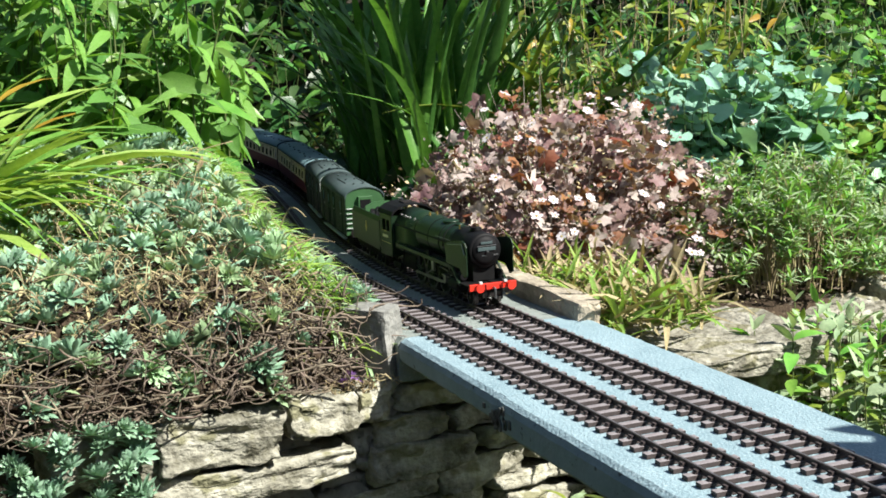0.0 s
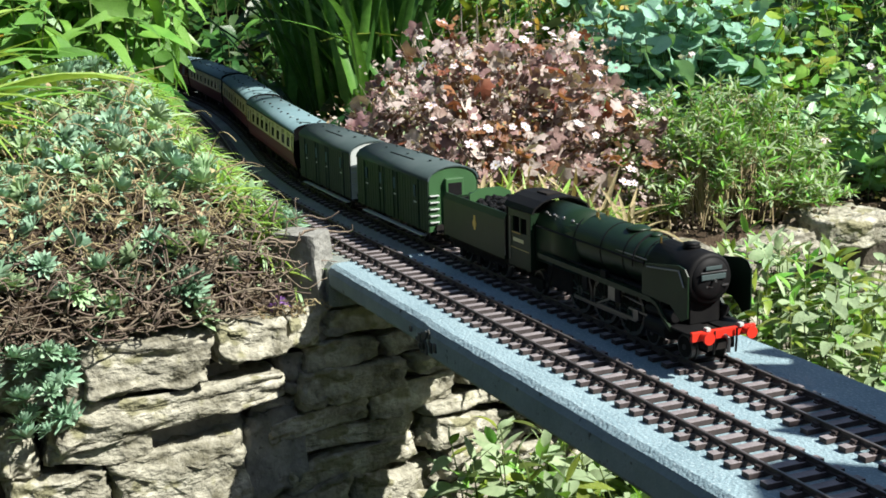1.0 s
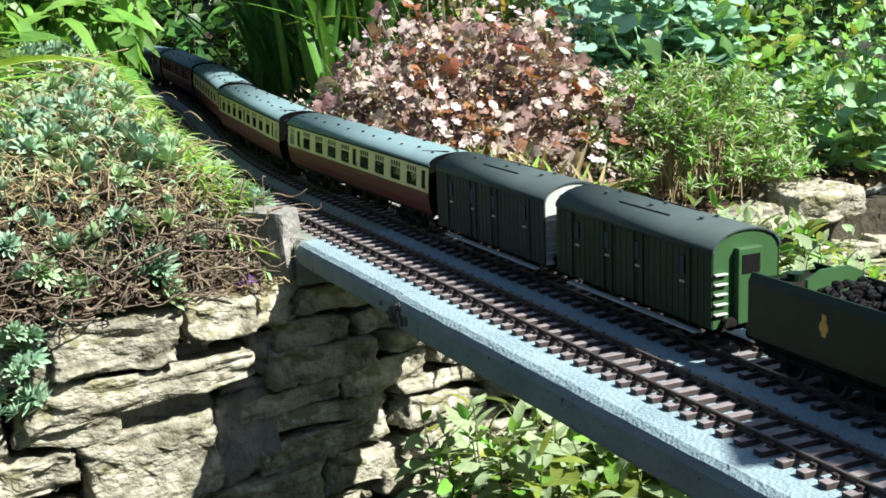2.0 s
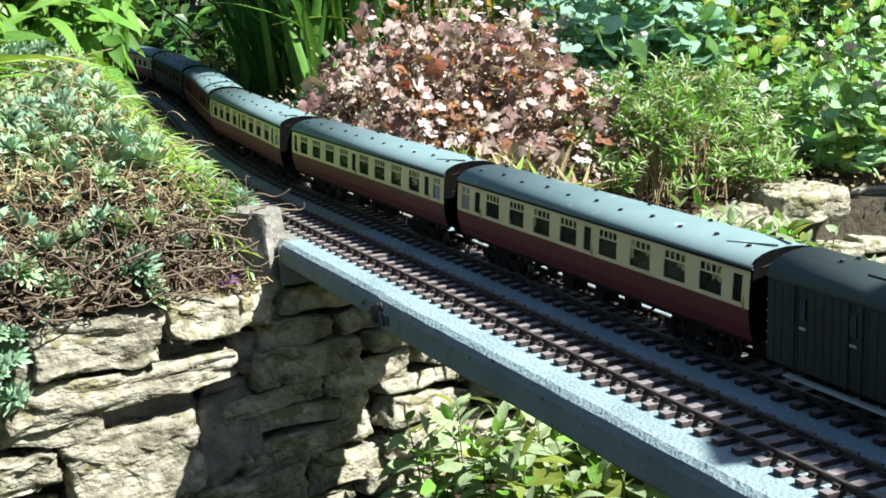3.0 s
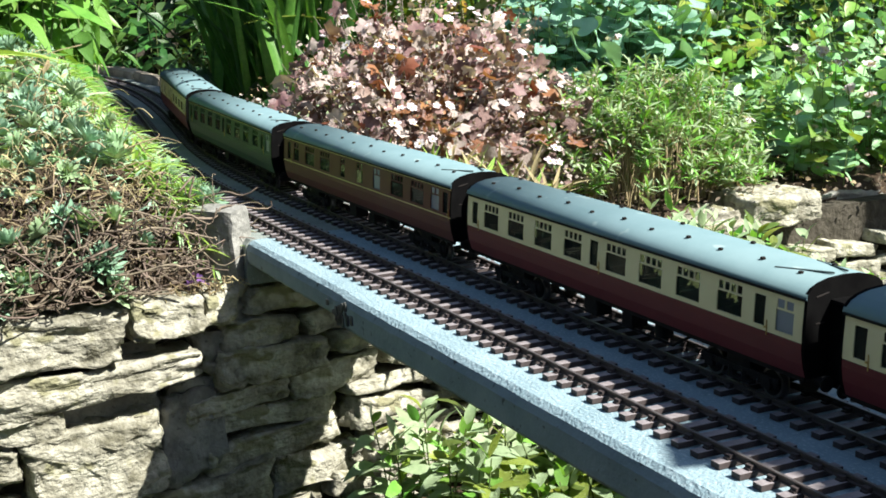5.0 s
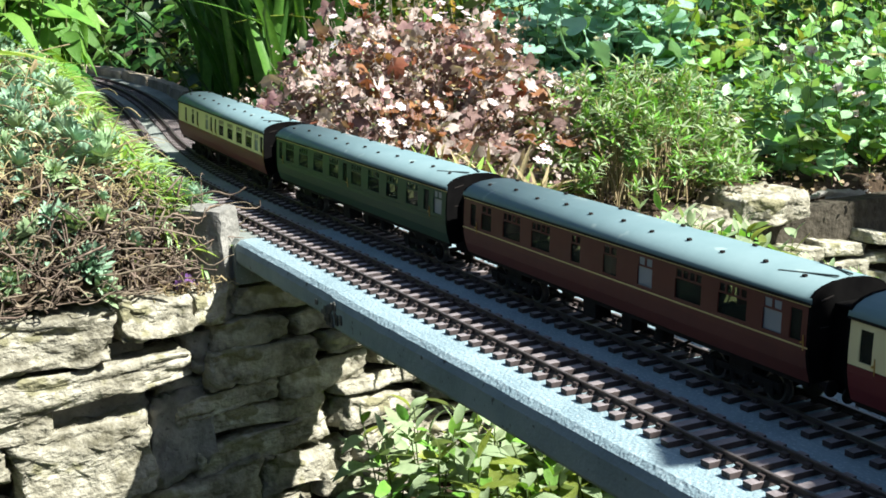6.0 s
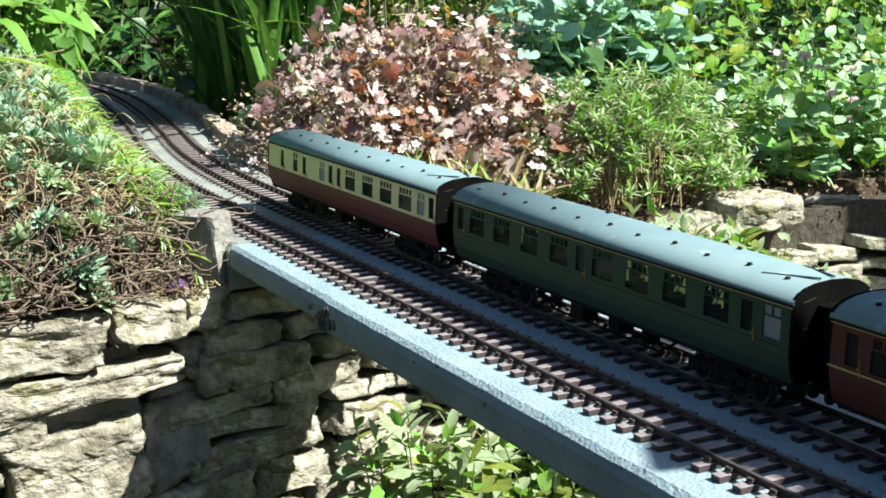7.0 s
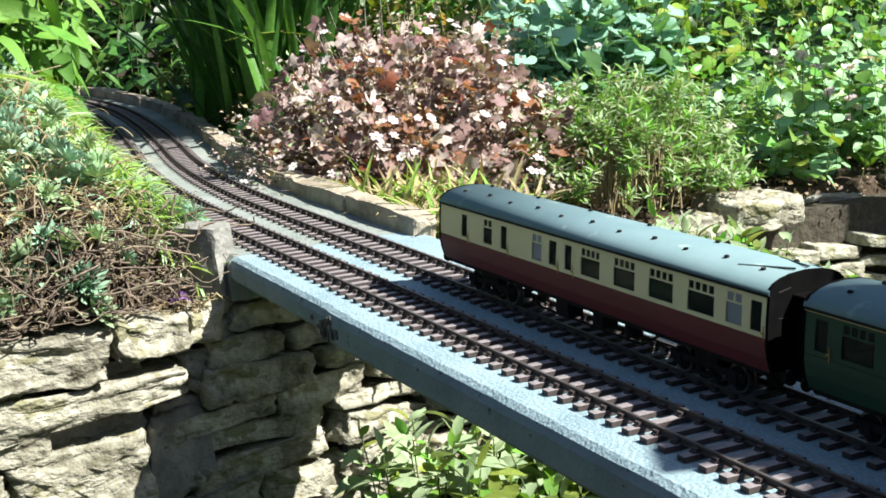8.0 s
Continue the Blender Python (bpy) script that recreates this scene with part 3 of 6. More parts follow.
        add_box(bm, a, b, -w, -w + 0.003, 0.020, 0.073, 0.0006)
        add_box(bm, a, b, w - 0.003, w, 0.020, 0.073, 0.0006)
        add_box(bm, a, b, -w, w, 0.073, 0.0765, 0.0012)
        add_box(bm, a, b, -w + 0.003, w - 0.003, 0.019, 0.022)
        part("gangway", bm, M["matt"], end, "black gangway bellows")
        bm = tube((x + way * 0.001, -0.024, 0.062), (x + way * 0.001, -0.017, 0.062), 0.0006, seg=6)
        add_tube(bm, (x + way * 0.0012, -0.024, 0.079), (x + way * 0.0012, -0.014, 0.081), 0.0006, seg=6)
        part("grab_rail", bm, M["grime"], end, "thin grab rail")
        buffers(root, x, way)
        coupling(root, x, way)
    part("floor", box(-LEN + 0.002, -0.002, -0.0275, 0.0275, 0.0272, 0.0288), M["grime"], root)
    seats = bmesh.new()
    for a, b, kind in spans:
        if kind == "bay" and layout != "brake":
            for f in (a - 0.012, b + 0.004):
                for y in (-0.0245, 0.0055):
                    add_box(seats, xs(f), xs(f) + 0.004, y, y + 0.019, 0.0288, 0.0535, 0.001)
        elif kind in ("door", "frost"):
            add_box(seats, xs(a) - 0.006, xs(a) - 0.005, -0.029, 0.005, 0.0288, 0.076)
    part("seating", seats, M["seat"], root)
    bm = bmesh.new()
    add_box(bm, -LEN + 0.004, -0.004, -0.0270, -0.0250, 0.0232, 0.0274)
    add_box(bm, -LEN + 0.004, -0.004, 0.0250, 0.0270, 0.0232, 0.0274)
    for y in (-0.019, 0.019):
        add_tube(bm, (-LEN * 0.66, y, 0.0085), (-LEN * 0.34, y, 0.0085), 0.0011, seg=6)
        for k in (-1, 1):
            add_tube(bm, (-LEN / 2 + k * LEN * 0.16, y, 0.0085), (-LEN / 2 + k * LEN * 0.23, y, 0.026), 0.0011, seg=6)
    part("underframe", bm, M["grime"], root)
    for x0, x1, y0, z0 in ((-LEN * 0.585, -LEN * 0.545, -0.025, 0.0095), (-LEN * 0.47, -LEN * 0.44, -0.024, 0.011), (-LEN * 0.56, -LEN * 0.47, 0.008, 0.0085)):
        part("equipment_box", box(x0, x1, y0, y0 + 0.015, z0, 0.0270, 0.0008), M["grime"], root)
    part("vacuum_cylinder", tube((-LEN * 0.375, -0.015, 0.011), (-LEN * 0.375, -0.015, 0.0275), 0.007, seg=16), M["grime"], root)
    for f in (0.165, 0.835):
        bogie(root, -LEN * f)
    return root


def van(label, end_mat, tone):
    root = thing("luggage_van", label, "luggage van", "vans of the train")
    n, hw, z0, z1 = 0.222, 0.0300, 0.020, 0.0775
    for sgn in (-1, 1):
        bm = box(-n, 0, sgn * hw - 0.0008, sgn * hw + 0.0008, z0, z1)
        side = part("side", bm, M[tone], root)
        for i in range(28):                                     # planking
            x = -n + (i + 0.5) * n / 28
            bm = box(x - 0.0031, x + 0.0031, sgn * (hw + 0.0009) - 0.0003, sgn * (hw + 0.0009) + 0.0003, z0 + 0.001, z1 - 0.002, 0.0002)
            part("plank", bm, M[tone], side)
        for f in (0.12, 0.40, 0.455, 0.60, 0.655, 0.88):        # door edges, strapping
            x = -n * f
            part("door_post", box(x - 0.0018, x + 0.0018, sgn * (hw + 0.0018) - 0.0008, sgn * (hw + 0.0018) + 0.0008, z0, z1 - 0.001, 0.0003), M[tone], side)
        for f in (0.16, 0.43, 0.63, 0.84):
            x = -n * f
            bm = box(x - 0.0035, x + 0.0035, sgn * (hw + 0.0014) - 0.0005, sgn * (hw + 0.0014) + 0.0005, 0.0555, 0.069, 0.0004)
            w = part("window", bm, M["black"], side, "small dark barred window")
            bm = bmesh.new()
            for k in (-0.0018, 0, 0.0018):
                add_tube(bm, (x + k, sgn * (hw + 0.0021), 0.0555), (x + k, sgn * (hw + 0.0021), 0.069), 0.0003, seg=5)
            part("window_bar", bm, M["roof"], w)
            part("label_patch", box(x - 0.003, x + 0.003, sgn * (hw + 0.0014) - 0.0005, sgn * (hw + 0.0014) + 0.0005, 0.0485, 0.0502), M["greyend"], side, "small pale lettering patch")
    prof = [(0.0312, z1), (0.0300, z1 + 0.004), (0.026, z1 + 0.0085), (0.018, z1 + 0.0125), (0.009, z1 + 0.0146), (0, z1 + 0.0152)]
    ring = [(-y, z) for y, z in prof] + [(y, z) for y, z in prof[-2::-1]]
    bm = loft([[(x, y, z) for y, z in ring] + [(x, y * 0.95, z - 0.0012) for y, z in ring[::-1]] for x in (-n - 0.0015, 0.0015)], True)
    roof = part("roof", bm, M["vanroof"], root)
    for p in roof.data.polygons:
        p.use_smooth = len(p.vertices) == 4
    for y in (-0.0145, 0.0145):
        part("rain_strip", tube((-n * 0.66, y, z1 + 0.0136), (-n * 0.34, y, z1 + 0.0136), 0.0007, seg=6), M["black"], roof)
    for x in (-n * 0.2, -n * 0.5, -n * 0.8):
        for y in (-0.007, 0.007):
            part("roof_vent", tube((x, y, z1 + 0.0138), (x, y, z1 + 0.0168), 0.0016, 0.0021, 8), M["vanroof"], roof)
    for x, way in ((0, 1), (-n, -1)):
        pts = [(-hw, z0)] + [(-y * 0.96, z) for y, z in prof] + [(y * 0.96, z) for y, z in prof[-2::-1]] + [(hw, z0)]
        bm = loft([[(x - way * 0.001, y, z) for y, z in pts], [(x, y, z - 0.0005) for y, z in pts]], True)
        end = part("end_panel", bm, M[end_mat], root, "pale end panel" if end_mat == "greyend" else "lighter green end panel")
        for k in range(5):
            z = 0.030 + k * 0.0075
            part("step_iron", box(min(x, x + way * 0.003), max(x, x + way * 0.003), -0.029, -0.018, z, z + 0.0011), M["greyend"], end, "pale step iron")
        a, b = sorted((x, x + way * 0.006))
        part("end_door", box(a, b, -0.011, 0.011, 0.022, 0.079, 0.001), M[end_mat], end)
        a, b = sorted((x + way * 0.006, x + way * 0.0065))
        part("end_window", box(a, b, -0.008, 0.008, 0.060, 0.074), M["black"], end, "dark end window")
        buffers(root, x, way)
        coupling(root, x, way)
    bm = box(-n, 0, -0.024, 0.024, 0.0165, 0.020)
    for y in (-0.0215, 0.0215):
        for f in (0.22, 0.78):
            add_box(bm, -n * f - 0.0045, -n * f + 0.0045, y - 0.0022, y + 0.0022, 0.006, 0.018, 0.0006)
            add_box(bm, -n * f - 0.019, -n * f + 0.019, y - 0.0015, y + 0.0015, 0.0125, 0.0150, 0.0005)
        add_tube(bm, (-n * 0.72, y * 1.15, 0.009), (-n * 0.28, y * 1.15, 0.009), 0.0009, seg=6)
        add_box(bm, -n * 0.7, -n * 0.3, y * 1.28 - 0.0015, y * 1.28 + 0.0015, 0.0095, 0.0105)
    part("underframe", bm, M["grime"], root)
    part("footboard", box(-n * 0.92, -n * 0.08, -0.032, -0.026, 0.0125, 0.0138), M["greyend"], root, "dusty pale footboard")
    for f in (0.22, 0.78):
        wheelset(root, -n * f, 0.0115)
    return root


def spun(profile, axis_z, seg=28, x_from=None):
    """A body of revolution about the x axis: rings of (x, radius)."""
    return loft([[(x, r * math.sin(2 * math.pi * i / seg), axis_z + r * math.cos(2 * math.pi * i / seg)) for i in range(seg)] for x, r in profile], True)


def locomotive():
    root = thing("steam_locomotive", "deep green steam locomotive with black smokebox and red buffer beam", "locomotive")
    az = 0.0655                                                   # boiler's middle
    part("boiler", spun([(-0.275, 0.0248), (-0.205, 0.0246), (-0.150, 0.0232), (-0.089, 0.0208), (-0.088, 0.0208)], az), M["locogreen"], root, smooth=True)
    for x, r in ((-0.094, 0.0213), (-0.125, 0.0226), (-0.160, 0.0238), (-0.205, 0.0249)):
        part("boiler_band", spun([(x - 0.0008, r), (x + 0.0008, r)], az), M["black"], root)
    sb = part("smokebox", spun([(-0.090, 0.0212), (-0.0325, 0.0212), (-0.0305, 0.0200), (-0.0298, 0.0180)], az), M["black"], root, smooth=True)
    door = part("smokebox_door", spun([(-0.0430, 0.0180), (-0.0410, 0.0172), (-0.0390, 0.0120), (-0.0380, 0.0040)], az), M["black"], sb, smooth=True)
    door.location.x = 0.012
    part("door_dart", tube((-0.039, 0, az), (-0.034, 0, az), 0.0012, seg=8), M["steel"], door)
    part("handrail", tube((-0.0372, -0.012, az + 0.0065), (-0.0372, 0.012, az + 0.0065), 0.0006, seg=6), M["steel"], door, "bright handrail")
    part("headboard", box(-0.0380, -0.0368, -0.0115, 0.0115, az + 0.0005, az + 0.0050, 0.0006), M["vanroof"], door, "dim plate bar")
    part("number_plate", box(-0.0380, -0.0368, -0.0075, 0.0075, az + 0.0085, az + 0.0115, 0.0004), M["vanroof"], door, "small dim plate bar")
    for y in (-0.006, 0.009):
        part("hinge", box(-0.0395, -0.0382, min(y, y + 0.006), max(y, y + 0.006), az - 0.006, az - 0.0045), M["steel"], door)
    part("chimney", spun([(0, 0.0078), (0.0015, 0.0066), (0.0028, 0.0066), (0.0033, 0.0070)], 0), M["black"], sb, smooth=True).matrix_basis = Matrix.Translation((-0.056, 0, az + 0.0212)) @ Matrix.Rotation(radians(-90), 4, "Y")
    part("dome", spun([(0, 0.0110), (0.0015, 0.0098), (0.0030, 0.0062), (0.0036, 0.0005)], 0), M["locogreen"], root, smooth=True).matrix_basis = Matrix.Translation((-0.135, 0, az + 0.0222)) @ Matrix.Rotation(radians(-90), 4, "Y")
    for y in (-0.005, 0.005):
        part("safety_valve", tube((-0.195, y, az + 0.022), (-0.195, y, az + 0.0278), 0.0018, 0.0014, 10), M["brass"], root, "brass safety valve")
    part("whistle", tube((-0.088, -0.008, az + 0.0175), (-0.088, -0.008, az + 0.0245), 0.0009, seg=8), M["brass"], root, "brass whistle")
    # fittings along the boiler: top feed, clack pipes, wash-out plugs, steam pipes
    part("top_feed", spun([(0, 0.0062), (0.0022, 0.0052), (0.0034, 0.0008)], 0), M["locogreen"], root, smooth=True).matrix_basis = Matrix.Translation((-0.108, 0, az + 0.0208)) @ Matrix.Rotation(radians(-90), 4, "Y")
    for sgn in (-1, 1):
        bm = bmesh.new()
        for k in range(5):
            a, b = radians(12 + 17 * k), radians(12 + 17 * (k + 1))
            add_tube(bm, (-0.108, sgn * 0.0232 * math.sin(a), az + 0.0232 * math.cos(a)), (-0.108, sgn * 0.0232 * math.sin(b), az + 0.0232 * math.cos(b)), 0.0008, seg=6)
        part("clack_pipe", bm, M["black"], root)
        for x in (-0.215, -0.232, -0.249, -0.265):
            part("washout_plug", tube((x, sgn * 0.0185, az + 0.0168), (x, sgn * 0.0200, az + 0.0182), 0.0014, seg=8), M["steel"], root, "bright wash-out plug")
        part("steam_pipe", loft([[(x + 0.0042 * math.cos(k * 0.785), sgn * y + 0.0042 * math.sin(k * 0.785), z) for k in range(8)] for x, y, z in ((-0.058, 0.0165, 0.071), (-0.059, 0.0200, 0.060), (-0.060, 0.0222, 0.045), (-0.060, 0.0228, 0.036))], True), M["black"], root, smooth=True)
        part("ejector_pipe", tube((-0.272, sgn * 0.0262, az + 0.004), (-0.092, sgn * 0.0222, az + 0.003), 0.0011, seg=8), M["black"], root)
        part("lubricator", box(-0.150, -0.141, min(sgn * 0.0255, sgn * 0.0295), max(sgn * 0.0255, sgn * 0.0295), 0.046, 0.0525, 0.0006), M["black"], root)
        for x in (-0.175, -0.120):
            part("footstep", box(x - 0.004, x + 0.004, sgn * 0.0295 - 0.0012, sgn * 0.0295 + 0.0012, 0.0300, 0.0415, 0.0004), M["grime"], root)
    # firebox flanks, cab
    pts = [(-0.0252, 0.036), (-0.0260, 0.050)] + [(-0.0262 * math.cos(k * math.pi / 14), 0.060 + 0.0308 * math.sin(k * math.pi / 14) ** 0.9) for k in range(1, 14)] + [(0.0260, 0.050), (0.0252, 0.036)]
    part("firebox", loft([[(x, y * k, z) for y, z in pts] for x, k in ((-0.276, 1.02), (-0.200, 0.955))], True), M["locogreen"], root, smooth=True)
    cab = part("cab", box(-0.2775, -0.2755, -0.0305, 0.0305, 0.026, 0.080), M["locogreen"], root)
    for sgn in (-1, 1):
        bm = bmesh.new()
        y0, y1 = sorted((sgn * 0.0290, sgn * 0.0308))
        for x0, x1, z0, z1 in ((-0.322, -0.276, 0.024, 0.058), (-0.322, -0.276, 0.0735, 0.080), (-0.322, -0.312, 0.058, 0.0735), (-0.299, -0.296, 0.058, 0.0735), (-0.284, -0.276, 0.058, 0.0735)):
            add_box(bm, x0, x1, y0, y1, z0, z1)
        part("side_sheet", bm, M["locogreen"], cab)
        part("window_frame", box(-0.3125, -0.2955, sgn * 0.0312 - 0.0004, sgn * 0.0312 + 0.0004, 0.0572, 0.0582), M["brass"], cab)
        part("number_bar", box(-0.311, -0.290, sgn * 0.0311 - 0.0003, sgn * 0.0311 + 0.0003, 0.049, 0.0525), M["cream"], cab, "cream bar of small lettering")
        part("lining", box(-0.320, -0.279, sgn * 0.0311 - 0.0002, sgn * 0.0311 + 0.0002, 0.0420, 0.0427), M["line"], cab)
        part("handrail", tube((-0.3165, sgn * 0.032, 0.030), (-0.3165, sgn * 0.032, 0.072), 0.0006, seg=6), M["steel"], cab)
    prof = [(-0.0316, 0.081), (-0.029, 0.0862), (-0.020, 0.0918), (-0.010, 0.0945), (0, 0.0953), (0.010, 0.0945), (0.020, 0.0918), (0.029, 0.0862), (0.0316, 0.081)]
    part("cab_roof", loft([[(x, y, z) for y, z in prof] + [(x, y * 0.95, z - 0.0012) for y, z in prof[::-1]] for x in (-0.329, -0.271)], True), M["black"], cab, "sooty black curved cab roof")
    part("roof_hatch", box(-0.305, -0.285, -0.008, 0.008, 0.0942, 0.0965, 0.0006), M["grime"], cab)
    # running plate, deflectors, frames
    for sgn in (-1, 1):
        y0, y1 = sorted((sgn * 0.0185, sgn * 0.0300))
        bm = bmesh.new()
        add_box(bm, -0.262, -0.070, y0, y1, 0.0445, 0.0460)
        add_box(bm, -0.262, -0.070, sgn * 0.0300 - 0.0006, sgn * 0.0300 + 0.0006, 0.0415, 0.0460)
        part("running_plate", bm, M["locogreen"], root)
        bm = loft([[(x, sgn * 0.0298 - 0.0012, z), (x, sgn * 0.0298 + 0.0012, z), (x, sgn * 0.0298 + 0.0012, z - 0.0035), (x, sgn * 0.0298 - 0.0012, z - 0.0035)] for x, z in ((-0.070, 0.046), (-0.060, 0.0435), (-0.050, 0.034), (-0.040, 0.0275))], True)
        part("drop_plate", bm, M["locogreen"], root)
        part("front_plate", box(-0.050, -0.0115, min(sgn * 0.004, sgn * 0.0300), max(sgn * 0.004, sgn * 0.0300), 0.0265, 0.028), M["black"], root)
        outline = [(-0.092, 0.0465), (-0.092, 0.066), (-0.087, 0.0725), (-0.040, 0.0800), (-0.031, 0.0785), (-0.0265, 0.0735), (-0.0265, 0.040), (-0.036, 0.0355), (-0.050, 0.0455)]
        bm = loft([[(x, sgn * 0.0292, z) for x, z in outline], [(x, sgn * 0.0303, z) for x, z in outline]], True)
        d = part("smoke_deflector", bm, M["locogreen"], root, "dark green smoke deflector plate")
        d.location.x = 0.010
        part("handrail", tube((-0.084, sgn * 0.0312, 0.0705), (-0.038, sgn * 0.0312, 0.0760), 0.0006, seg=6), M["steel"], d, "bright handrail")
        part("handrail", tube((-0.038, sgn * 0.0312, 0.0760), (-0.031, sgn * 0.0312, 0.064), 0.0006, seg=6), M["steel"], d)
        part("handrail", tube((-0.24, sgn * 0.0226, az + 0.006), (-0.09, sgn * 0.0206, az + 0.006), 0.0006, seg=6), M["steel"], root)
        part("feed_pipe", tube((-0.24, sgn * 0.0245, 0.0475), (-0.09, sgn * 0.0245, 0.0475), 0.0012, seg=8), M["grime"], root)
        # cylinders, rods
        cyl = part("cylinder", tube((-0.076, sgn * 0.0245, 0.0225), (-0.046, sgn * 0.0245, 0.0225), 0.0078, seg=18), M["black"], root)
        part("valve_chest", tube((-0.080, sgn * 0.0235, 0.0345), (-0.042, sgn * 0.0235, 0.0345), 0.0046, seg=14), M["black"], cyl)
        part("slide_bar", box(-0.108, -0.076, sgn * 0.0255 - 0.001, sgn * 0.0255 + 0.001, 0.0265, 0.0280), M["steel"], cyl)
        part("crosshead", box(-0.100, -0.092, sgn * 0.0255 - 0.0022, sgn * 0.0255 + 0.0022, 0.0195, 0.029, 0.0006), M["steel"], cyl)
        part("connecting_rod", box(-0.160, -0.096, sgn * 0.0262 - 0.0008, sgn * 0.0262 + 0.0008, 0.0175, 0.0205, 0.0004), M["steel"], root, "bright steel connecting rod")
        part("coupling_rod", box(-0.205, -0.115, sgn * 0.0235 - 0.0008, sgn * 0.0235 + 0.0008, 0.0145, 0.0175, 0.0004), M["steel"], root, "bright steel coupling rod")
        bm = box(-0.140, -0.128, sgn * 0.0265 - 0.0012, sgn * 0.0265 + 0.0012, 0.028, 0.042, 0.0008)
        add_tube(bm, (-0.134, sgn * 0.0265, 0.030), (-0.158, sgn * 0.0275, 0.0205), 0.0009, seg=6)
        add_tube(bm, (-0.134, sgn * 0.0265, 0.038), (-0.085, sgn * 0.0262, 0.0345), 0.0009, seg=6)
        part("valve_gear", bm, M["steel"], root)
        part("sand_pipe", tube((-0.25, sgn * 0.026, 0.012), (-0.235, sgn * 0.028, 0.042), 0.0009, seg=6), M["grime"], root)
    part("frame", box(-0.315, -0.060, -0.0125, 0.0125, 0.012, 0.044), M["grime"], root)
    part("front_frame", box(-0.060, -0.0138, -0.0125, 0.0125, 0.012, 0.0265), M["grime"], root)
    part("ashpan", box(-0.262, -0.215, -0.020, 0.020, 0.0135, 0.036, 0.001), M["grime"], root)
    part("saddle", box(-0.080, -0.036, -0.0145, 0.0145, 0.028, 0.050, 0.001), M["black"], root)
    beam = part("buffer_beam", box(-0.0035, 0, -0.0300, 0.0300, 0.0222, 0.0298, 0.0006), M["red"], root, "bright red buffer beam")
    beam.location.x = -0.010
    for y in (-0.020, 0.020):
        bm = tube((0, y, 0.0262), (0.007, y, 0.0262), 0.0036, 0.0030, 14)
        part("buffer", bm, M["red"], beam, "red buffer housing")
        part("buffer_head", tube((0.007, y, 0.0262), (0.0092, y, 0.0262), 0.0050, seg=18), M["red"], beam)
    bm = tube((0.001, 0, 0.0245), (0.006, 0, 0.0235), 0.0016, seg=8)
    add_tube(bm, (0.006, 0, 0.024), (0.0062, 0, 0.012), 0.0014, seg=8)
    part("screw_coupling", bm, M["steel"], beam)
    for y in (-0.0105, 0.0105):
        bm = tube((0.001, y, 0.010), (0.0022, y, 0.0295), 0.0009, seg=8)
        part("brake_pipe", bm, M["black"], beam)
        part("lamp", box(-0.003, 0.0015, y * 1.5 - 0.002, y * 1.5 + 0.002, 0.0295, 0.0325, 0.0005), M["greyend"], beam, "small white lamp")
    wheelset(root, -0.037, 0.0105)
    wheelset(root, -0.084, 0.0105)
    for x in (-0.117, -0.160, -0.203):
        wheelset(root, x, 0.0210, True)
    wheelset(root, -0.282, 0.0115)
    part("trailing_truck", box(-0.297, -0.267, -0.0225, -0.0195, 0.008, 0.017, 0.001), M["grime"], root)
    return root


